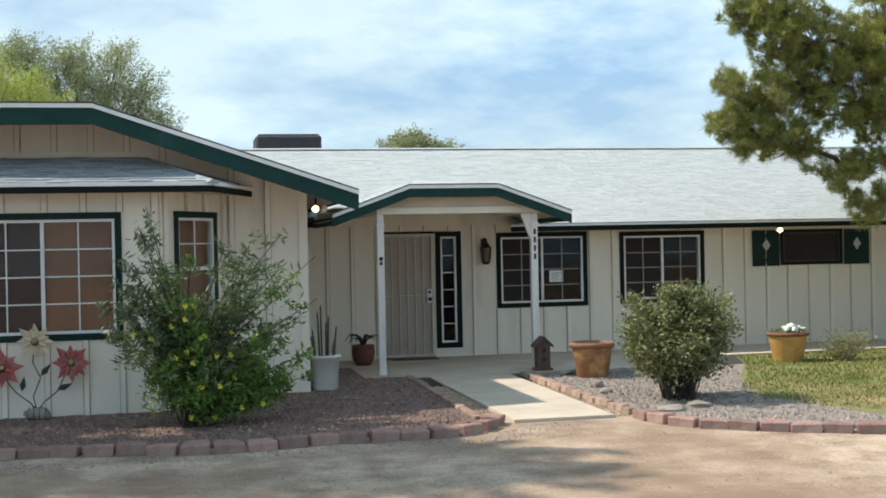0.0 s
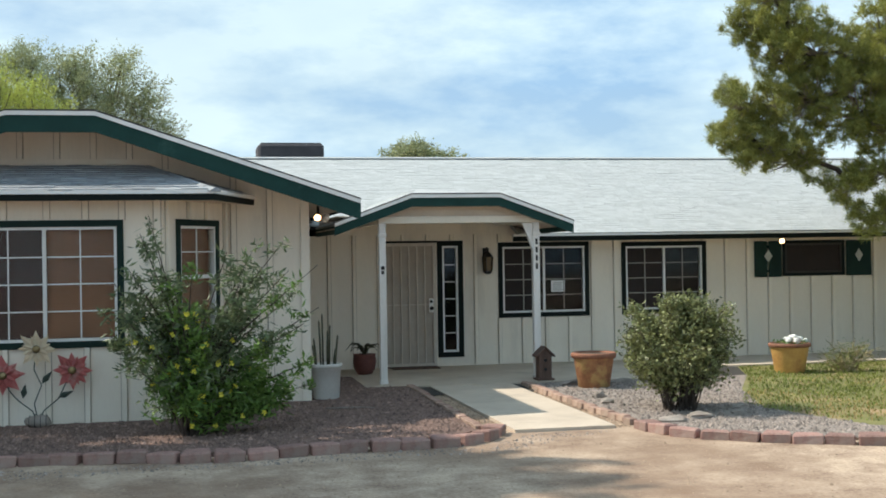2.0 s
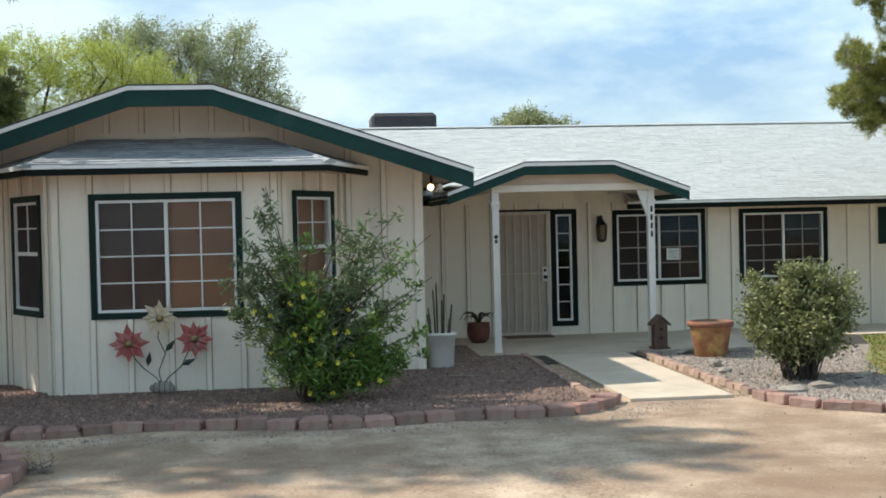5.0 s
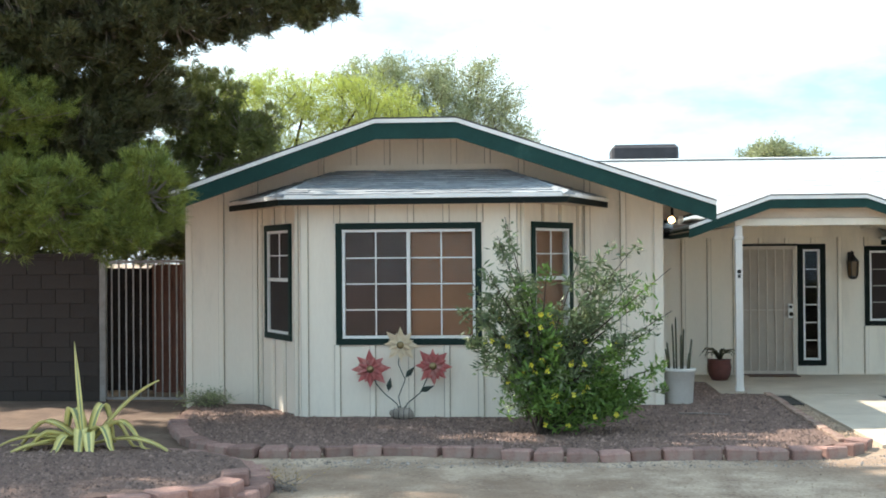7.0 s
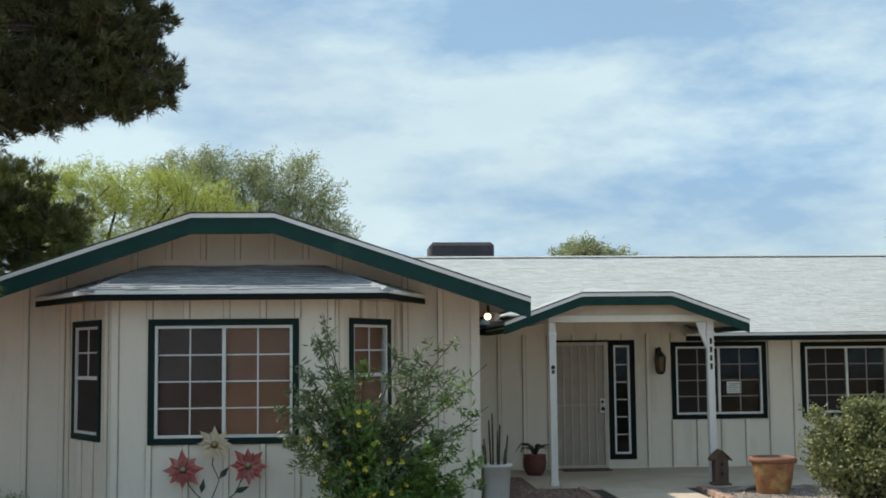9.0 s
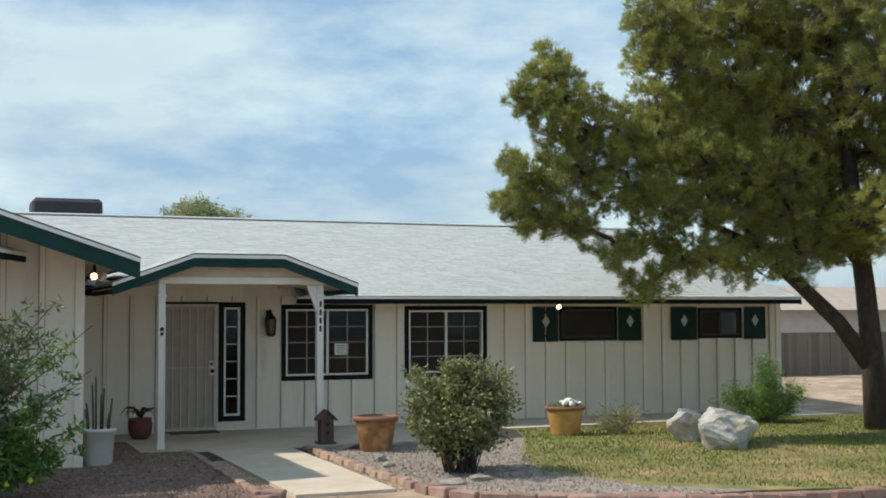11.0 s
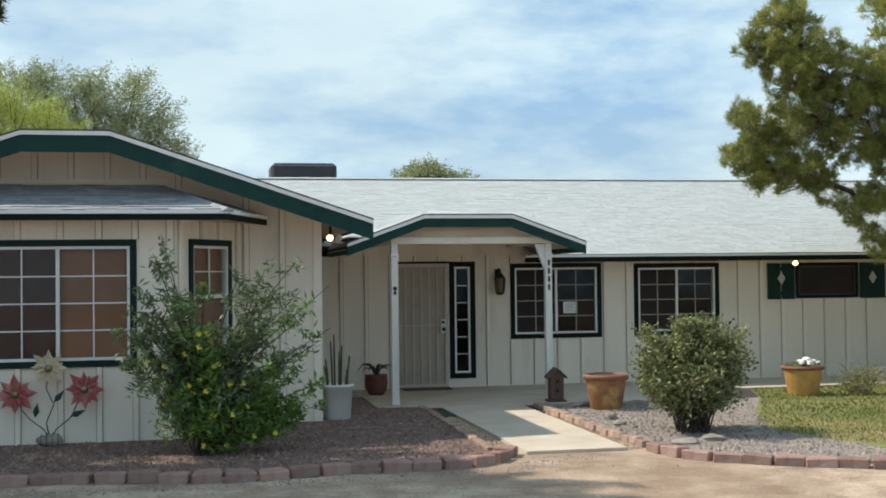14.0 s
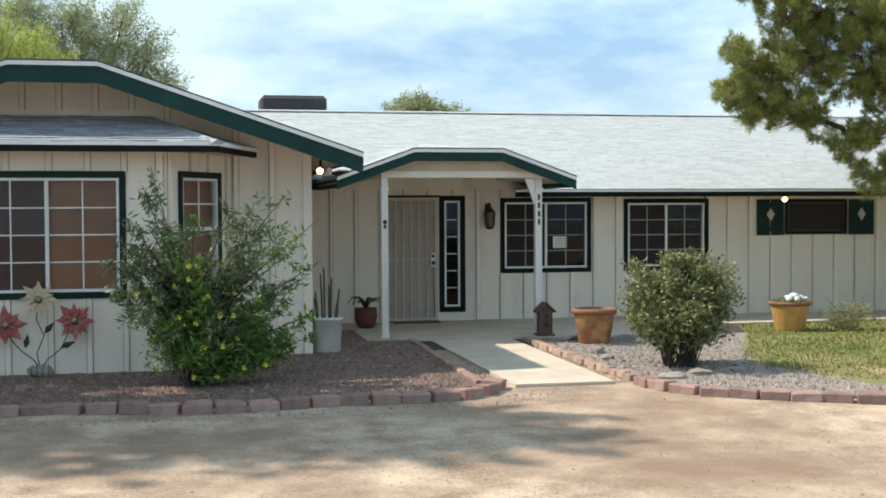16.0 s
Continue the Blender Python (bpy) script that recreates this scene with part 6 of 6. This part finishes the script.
# agave: strap leaves that arch outwards, green with yellow margins
agave = thing("agave", (-4.42, 11.55, 0.09), "variegated agave with arching yellow-edged leaves", "plant")
ra = random.Random(9)
for a, reach, peak, tip, wide in ((150, 0.14, 0.0, 1.0, 0.024), (30, 0.68, 0.06, 0.60, 0.05), (-5, 0.66, 0.24, 0.12, 0.058), (-22, 1.02, 0.14, -0.01, 0.055), (-60, 0.50, 0.22, 0.0, 0.065), (-80, 0.42, 0.26, -0.02, 0.065), (-115, 0.52, 0.18, -0.01, 0.06),
                                   (-150, 0.66, 0.20, 0.0, 0.06), (172, 0.78, 0.27, 0.04, 0.065), (190, 0.86, 0.13, 0.02, 0.065), (150, 0.34, 0.36, 0.14, 0.07), (60, 0.34, 0.42, 0.10, 0.06), (215, 0.80, 0.10, -0.02, 0.06), (-35, 0.46, 0.24, 0.05, 0.06), (210, 0.60, 0.12, 0.0, 0.055), (10, 0.50, 0.28, 0.02, 0.055)):
    bm = bmesh.new()
    ang = radians(a + ra.uniform(-5, 5))
    out = Vector((math.cos(ang), math.sin(ang), 0))
    side = Vector((-out.y, out.x, 0))
    if a == 150 and tip == 1.0:
        side = Vector((1, 0.2, 0)).normalized()
    foot = Vector((-4.42, 11.55, 0.09)) + out * 0.03
    rows = []
    n = 14
    for k in range(n + 1):
        s = k / n
        p = foot + out * reach * s + Vector((0, 0, 4 * peak * s * (1 - s ** 1.6) * (0.85 if a == 30 else 0.62) + tip * s + 0.03 - (0.05 * s if tip < 0.3 else 0)))
        if peak > 0.15:
            p.z = max(p.z - 0.75 * max(0, s - 0.5) ** 1.4, 0.10 + 0.012 * (1 - s))
        slope = Vector((out.x * reach, out.y * reach, 4 * peak * (1 - 2 * s) + tip)).normalized()
        nrm = side.cross(slope).normalized()
        if nrm.z < 0 and tip < 1.0:
            nrm = -nrm
        w = wide * (0.7 + 0.5 * math.sin(min(s * 2.4, 1.57))) * (1 - s ** 2.6) + 0.002
        cup = 0.35 * w
        rows.append([bm.verts.new(q) for q in (p - side * w + nrm * cup, p - side * w * 0.25, p + side * w * 0.25, p + side * w + nrm * cup, p + side * w * 0.25 - nrm * 0.012, p - side * w * 0.25 - nrm * 0.012)])
    for q, s in zip(rows, rows[1:]):
        for k in range(6):
            f = bm.faces.new((q[k], q[(k + 1) % 6], s[(k + 1) % 6], s[k]))
            f.material_index = 0 if k in (1, 4) else 1
    part("leaf", bm, (AGAVE_GREEN, AGAVE_YELLOW), agave, smooth=True)


# ---- pots and small things on the porch ----
def pot(name, label, at, profile, mat, rim=None, soil_r=0.2, soil_z=0.4, category="pot"):
    t = thing(name, at, label, category)
    part("body", lathe(profile, at, 32), mat, t, smooth=True)
    if rim:
        part("rim", lathe(rim, at, 32), RIM_RED, t, "red-brown rolled rim", smooth=True)
    part("soil", lathe([(soil_r, soil_z - 0.02), (soil_r, soil_z), (0.01, soil_z + 0.015)], at, 20), SOIL, t)
    return t


pot("terracotta_pot", "wide empty mottled terracotta pot by the walk", (5.47, 15.95, 0.03), [(0.205, 0), (0.215, 0.01), (0.275, 0.40), (0.28, 0.415), (0.265, 0.415), (0.255, 0.39)], TERRACOTTA, [(0.27, 0.40), (0.305, 0.405), (0.315, 0.45), (0.30, 0.475), (0.27, 0.475), (0.262, 0.405)], 0.26, 0.45)
p2 = pot("ochre_pot", "ochre clay pot with white blossoms on the lawn", (8.90, 16.9, 0.025), [(0.215, 0), (0.22, 0.01), (0.285, 0.38), (0.29, 0.40), (0.275, 0.40)], OCHRE, [(0.28, 0.38), (0.31, 0.385), (0.318, 0.42), (0.305, 0.44), (0.28, 0.44), (0.275, 0.385)], 0.27, 0.42)
bloom = thing("white_flowers", (8.94, 16.9, 0.45), "cluster of white blossoms in the ochre pot", "flowers")
rb = random.Random(5)
for _ in range(26):
    a, d = rb.uniform(0, 6.28), rb.uniform(0, 0.2)
    bm = turned(stone_mesh(rb.randrange(99), 0.042, 0.042, 0.036, 0.25, 2), pose(8.96 + d * math.cos(a), 16.9 + 0.8 * d * math.sin(a), 0.485 + 0.05 * (1 - d / 0.2) + rb.uniform(0, 0.03)))
    part("blossom", bm, WHITE_BLOOM, bloom)
v, f = leaf_cloud([(8.92 + rb.uniform(-0.22, 0.22), 16.9 + rb.uniform(-0.18, 0.18), 0.45 + rb.uniform(0, 0.03)) for _ in range(60)], 0.05, 0.02, 81, 0.02, 3)
under(new("leaves", from_arrays("leaves", v, f, SHRUB)), bloom)

pot("planter_tub", "off-white plastic planter tub in the gravel", (1.76, 15.75, 0.045), [(0.165, 0), (0.17, 0.01), (0.195, 0.40), (0.21, 0.405), (0.215, 0.44), (0.205, 0.45), (0.19, 0.45), (0.185, 0.41)], TUB, None, 0.188, 0.42)
cact = thing("cactus_cluster", (1.80, 15.75, 0.465), "cluster of thin upright cactus stems in the tub", "cactus")
for dx, dy, h in ((-0.13, 0.02, 0.38), (-0.08, -0.08, 0.62), (-0.03, 0.06, 0.70), (0.02, -0.04, 0.48), (0.06, 0.08, 0.55), (0.14, 0.02, 0.42), (-0.15, -0.05, 0.3), (0.10, -0.1, 0.25)):
    bm = bmesh.new()
    b0 = Vector((1.76 + dx * 0.9, 15.75 + dy, 0.44))
    tube(bm, [b0, b0 + Vector((dx * 0.1, 0, h * 0.5)), b0 + Vector((dx * 0.25, 0, h * 0.95)), b0 + Vector((dx * 0.25, 0, h))], [0.011, 0.013, 0.011, 0.004], 7)
    part("stem", bm, CACTUS, cact, smooth=True)
pot("maroon_pot", "maroon clay pot beside the porch post", (2.70, 18.75, 0.04), [(0.11, 0), (0.16, 0.08), (0.18, 0.2), (0.165, 0.29), (0.18, 0.31), (0.165, 0.31)], MAROON, None, 0.16, 0.29)
aloe = thing("aloe_plant", (2.70, 18.75, 0.335), "dull green aloe drooping over the maroon pot", "plant")
for k in range(14):
    a, l = k * 0.8 + rb.random(), rb.uniform(0.18, 0.34)
    bm = bmesh.new()
    c = Vector((2.70, 18.75, 0.335))
    o = Vector((math.cos(a), math.sin(a), 0))
    tube(bm, [c, c + o * l * 0.35 + Vector((0, 0, l * 0.55)), c + o * l * 0.75 + Vector((0, 0, l * 0.6)), c + o * l * 1.05 + Vector((0, 0, l * rb.uniform(0.1, 0.5)))], [0.016, 0.014, 0.009, 0.002], 5)
    part("leaf", bm, CACTUS, aloe, smooth=True)

bird = thing("birdhouse", (5.06, 16.97, 0.04), "rustic brown wooden birdhouse standing on the porch", "birdhouse")
bx, by = 5.06, 16.97
part("body", boxed(bx - 0.095, bx + 0.095, by - 0.09, by + 0.09, 0.07, 0.40, bevel=0.006), RUSTWOOD, bird)
part("base", boxed(bx - 0.125, bx + 0.125, by - 0.12, by + 0.12, 0.04, 0.07, bevel=0.004), RUSTWOOD, bird)
part("gable", hull([(bx - 0.095, y, 0.40) for y in (by - 0.09, by + 0.09)] + [(bx + 0.095, y, 0.40) for y in (by - 0.09, by + 0.09)] + [(bx, y, 0.50) for y in (by - 0.09, by + 0.09)]), RUSTWOOD, bird)
for s in (-1, 1):
    part("roof_board", hull([(bx, y, z) for y in (by - 0.12, by + 0.12) for z in (0.505, 0.53)] + [(bx + s * 0.14, y, z) for y in (by - 0.12, by + 0.12) for z in (0.375, 0.40)]), RUSTWOOD, bird)
for z in (0.20, 0.33):
    part("hole", turned(lathe([(0.024, 0), (0.024, 0.006)], (0, 0, 0), 14), pose(bx, by - 0.090, z, 90)), BLACK, bird)
part("perch", turned(lathe([(0.006, 0), (0.006, 0.05)], (0, 0, 0), 8), pose(bx, by - 0.090, 0.27, 90)), RUSTWOOD, bird)

# wall lantern
lx, ly, lz = 4.87, YM - 0.14, 1.55
lan = thing("wall_lantern", (lx, YM, lz), "black metal wall lantern beside the door", "lantern")
part("back_plate", boxed(lx - 0.05, lx + 0.05, YM - 0.025, YM - 0.002, lz + 0.16, lz + 0.42, bevel=0.006), BLACK, lan)
bm = bmesh.new()
tube(bm, [(lx, YM - 0.02, lz + 0.36), (lx, YM - 0.08, lz + 0.43), (lx, ly, lz + 0.41), (lx, ly, lz + 0.36)], 0.012, 6)
part("arm", bm, BLACK, lan)
part("cap", lathe([(0.10, 0.27), (0.085, 0.29), (0.03, 0.36), (0.015, 0.38)], (lx, ly, lz), 6), BLACK, lan)
part("base", lathe([(0.02, -0.01), (0.05, 0.0), (0.075, 0.03), (0.075, 0.045)], (lx, ly, lz), 6), BLACK, lan)
cage = part("glass_body", lathe([(0.07, 0.046), (0.085, 0.269)], (lx, ly, lz), 6), material("smoky amber glass", (0.16, 0.11, 0.06), (0.10, 0.065, 0.035), 4.0, 0.2, 0.0, 40), lan, "smoky amber glass")
for k in range(6):
    a = k * math.pi / 3
    bm = bmesh.new()
    tube(bm, [(lx + 0.074 * math.cos(a), ly + 0.074 * math.sin(a), lz + 0.04), (lx + 0.09 * math.cos(a), ly + 0.09 * math.sin(a), lz + 0.275)], 0.006, 4)
    part("rib", bm, BLACK, cage)


def flood(at, towards, lit, hang, second=None):
    f = thing("floodlight", at, "small outdoor floodlight with a lit warm bulb under the eave", "lamp", "floodlights under the eaves")
    part("mount", lathe([(0.02, 0), (0.02, hang - 0.03), (0.05, hang - 0.025), (0.05, hang)], at, 14), BLACK, f)
    for k, (d, on) in enumerate(((towards, lit),) + (((second, False),) if second else ())):
        d = Vector(d).normalized()
        m = Matrix.Translation(Vector(at) + d * 0.06) @ d.to_track_quat("Z", "Y").to_matrix().to_4x4()
        shell = part("lamp_head", turned(lathe([(0.02, -0.05), (0.03, 0.0), (0.06, 0.07), (0.062, 0.09), (0.055, 0.09)], (0, 0, 0), 16), m), WHITE if not on else BLACK, f, smooth=True)
        part("bulb", turned(lathe([(0.046, 0.085), (0.046, 0.1), (0.03, 0.118), (0.005, 0.122)], (0, 0, 0), 16), m), BULB if on else WHITE, shell, "glowing warm bulb" if on else "unlit white bulb", smooth=True)


flood((1.78, 16.6, 2.46), (-0.15, -0.9, -0.35), True, 0.16, (0.75, -0.6, -0.45))
flood((10.05, 19.33, 2.09), (-0.3, -0.9, -0.5), True, 0.06)

# paper notice inside the porch window
notice = thing("paper_notice", (6.13, YM + 0.018, 1.22), "white paper notice stuck to the porch window", "notice")
part("sheet", boxed(6.0, 6.24, YM + 0.014, YM + 0.0165, 1.22, 1.41), PAPER, notice)
for k in range(5):
    part("text_bar", boxed(6.03, 6.20 - 0.03 * (k % 2), YM + 0.0125, YM + 0.0138, 1.37 - 0.03 * k, 1.377 - 0.03 * k), SCREEN, notice)

# ---- metal flowers before the bay ----
art = thing("metal_flowers", (-1.62, 14.12, 0.045), "metal garden flowers, two red and one cream, on curved stems", "garden ornament")
ay = 14.12


def metal_flower(c, r0, mat, seed, dark):
    r = random.Random(seed)
    head = part("flower_head", turned(lathe([(0.045, 0), (0.04, 0.012), (0.015, 0.02)], (0, 0, 0), 12), pose(c[0], ay - 0.025, c[1], 90)), dark, art, "domed flower centre", smooth=True)
    for layer, (n, rad, off) in enumerate(((8, r0, 0.0), (8, r0 * 0.72, 0.39))):
        for k in range(n):
            a = 2 * math.pi * k / n + off + r.uniform(-0.08, 0.08)
            d, s = Vector((math.cos(a), 0, math.sin(a))), Vector((-math.sin(a), 0, math.cos(a)))
            ln = rad * r.uniform(0.9, 1.1)
            y0 = ay - 0.008 - 0.009 * layer - 0.001 * (k % 2)
            bm = bmesh.new()
            o = Vector((c[0], y0, c[1]))
            q = [o + d * 0.02 - s * 0.012, o + d * ln * 0.5 - s * ln * 0.22 + Vector((0, 0.008, 0)), o + d * ln + Vector((0, -0.012, 0)), o + d * ln * 0.5 + s * ln * 0.22 + Vector((0, 0.008, 0)), o + d * 0.02 + s * 0.012, o + d * ln * 0.5 + Vector((0, -0.008, 0))]
            v = [bm.verts.new(p) for p in q]
            for f in ((0, 1, 5), (1, 2, 5), (2, 3, 5), (3, 4, 5), (4, 0, 5)):
                bm.faces.new([v[i] for i in f])
            bmesh.ops.solidify(bm, geom=bm.faces[:], thickness=0.003)
            part("petal", bm, mat, head)


metal_flower((-1.63, 0.905), 0.215, PETAL_CREAM, 1, BRASS)
metal_flower((-1.985, 0.625), 0.225, PETAL_RED, 2, BRASS)
metal_flower((-1.25, 0.66), 0.225, PETAL_RED, 3, BRASS)
for pts in ([(-1.62, 0.10), (-1.66, 0.30), (-1.58, 0.50), (-1.66, 0.68), (-1.63, 0.90)], [(-1.63, 0.10), (-1.68, 0.22), (-1.83, 0.34), (-1.92, 0.45), (-1.98, 0.62)], [(-1.61, 0.10), (-1.56, 0.22), (-1.40, 0.35), (-1.34, 0.48), (-1.26, 0.65)]):
    bm = bmesh.new()
    tube(bm, [(x, ay + 0.02, z) for x, z in pts], 0.007, 6)
    part("stem", bm, STEM_METAL, art, smooth=True)
for x, z, a, ln in ((-1.78, 0.36, 80, 0.17), (-1.58, 0.52, 50, 0.18), (-1.41, 0.36, 22, 0.19)):
    d, s = Vector((math.cos(radians(a)), 0, math.sin(radians(a)))), Vector((-math.sin(radians(a)), 0, math.cos(radians(a))))
    o = Vector((x, ay + 0.01, z))
    bm = bmesh.new()
    v = [bm.verts.new(p) for p in (o, o + d * ln * 0.4 - s * 0.035, o + d * ln, o + d * ln * 0.4 + s * 0.035, o + d * ln * 0.45 + Vector((0, -0.012, 0)))]
    for f in ((0, 1, 4), (1, 2, 4), (2, 3, 4), (3, 0, 4)):
        bm.faces.new([v[i] for i in f])
    bmesh.ops.solidify(bm, geom=bm.faces[:], thickness=0.003)
    part("leaf", bm, STEM_METAL, art)
base = part("base_stone", turned(stone_mesh(33, 0.15, 0.09, 0.075, 0.12, 3), pose(-1.62, ay + 0.02, 0.10)), GREY_STONE, art, "oval stone in a wire cage", smooth=True)
for k in range(4):
    bm = bmesh.new()
    x = -1.71 + 0.06 * k
    hgt2 = 0.082 * math.sqrt(max(0.1, 1 - ((x + 1.62) / 0.15) ** 2))
    tube(bm, [(x, ay + 0.02 + 0.1 * math.cos(a), 0.10 + hgt2 * 1.1 * math.sin(a)) for a in (2 * math.pi * j / 12 for j in range(13))], 0.004, 4)
    part("wire", bm, BLACK, base)

# ---- side yard ----
gate = thing("iron_gate", (-5.35, 16.15, 0.0), "pale painted iron gate with upright bars", "gate")
gx0, gx1, gy = -5.92, -4.72, 16.15
part("gate_post", boxed(gx0 - 0.05, gx0 + 0.03, gy - 0.04, gy + 0.04, 0.0, 1.95), BARS, gate)
for z in (0.03, 1.88):
    part("rail", boxed(gx0 + 0.03, gx1, gy - 0.018, gy + 0.018, z, z + 0.035), BARS, gate)
for k in range(11):
    x = gx0 + 0.11 + k * 0.1
    part("bar", boxed(x - 0.009, x + 0.009, gy - 0.009, gy + 0.009, 0.065, 1.88), BARS, gate)
wood = thing("wood_fence", (-5.0, 17.3, 0.0), "red-brown wooden board fence behind the gate", "fence")
plank = mesh_of("plank", boxed(-0.068, 0.068, -0.01, 0.01, 0.0, 1.85), FENCE)
for k in range(12):
    ob = under(new("plank", plank), wood)
    ob.matrix_basis = pose(-5.55 + 0.141 * k, 17.3 + 0.006 * (k % 2), 0)
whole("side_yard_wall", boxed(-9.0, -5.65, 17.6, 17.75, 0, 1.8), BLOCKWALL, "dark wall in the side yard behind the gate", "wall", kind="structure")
bw = whole("block_wall", boxed(-16.0, gx0 - 0.055, 16.12, 16.28, -0.05, 1.98), MORTAR, "grey block wall beside the gate, coloured darker for tree shade", "wall", kind="structure")
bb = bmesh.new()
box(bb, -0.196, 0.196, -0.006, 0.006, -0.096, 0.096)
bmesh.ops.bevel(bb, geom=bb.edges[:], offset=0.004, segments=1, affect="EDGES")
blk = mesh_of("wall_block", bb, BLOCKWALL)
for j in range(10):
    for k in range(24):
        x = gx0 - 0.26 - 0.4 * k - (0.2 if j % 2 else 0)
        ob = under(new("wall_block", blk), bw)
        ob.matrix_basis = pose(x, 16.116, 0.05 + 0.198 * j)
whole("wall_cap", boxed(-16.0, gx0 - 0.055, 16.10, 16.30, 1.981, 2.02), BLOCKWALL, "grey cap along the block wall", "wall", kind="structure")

far_fence = thing("far_fence", (24, 30, 0), "grey weathered board fence beyond the house", "fence")
plank2 = mesh_of("plank", boxed(-0.068, 0.068, -0.01, 0.01, 0.0, 1.3), FENCE_GREY)
for k in range(110):
    ob = under(new("plank", plank2), far_fence)
    ob.matrix_basis = pose(19.0 + 0.142 * k, 30 + 0.008 * (k % 3), 0)
far_house = thing("far_house", (29, 38, 0), "low pale neighbouring house beyond the fence", "house")
part("wall", boxed(24.5, 40, 38, 46, 0, 2.0), FAR_WALL, far_house)
part("roof", hull([(24, 37.5, 2.0), (40.5, 37.5, 2.0), (24, 46.5, 2.0), (40.5, 46.5, 2.0), (24, 42, 3.0), (40.5, 42, 3.0)]), FAR_ROOF, far_house)
far_tree("distant_tree", "grey-green tree beyond the fence", (34, 34, 0), [(33.5, 34, 3.2, 1.6, 1.2, 1.0), (35.5, 34, 3.0, 1.5, 1.2, 1.0), (34.5, 34, 4.0, 1.2, 1.0, 0.8)], FAR_GREY, 65, 2500, (0.13, 0.05))
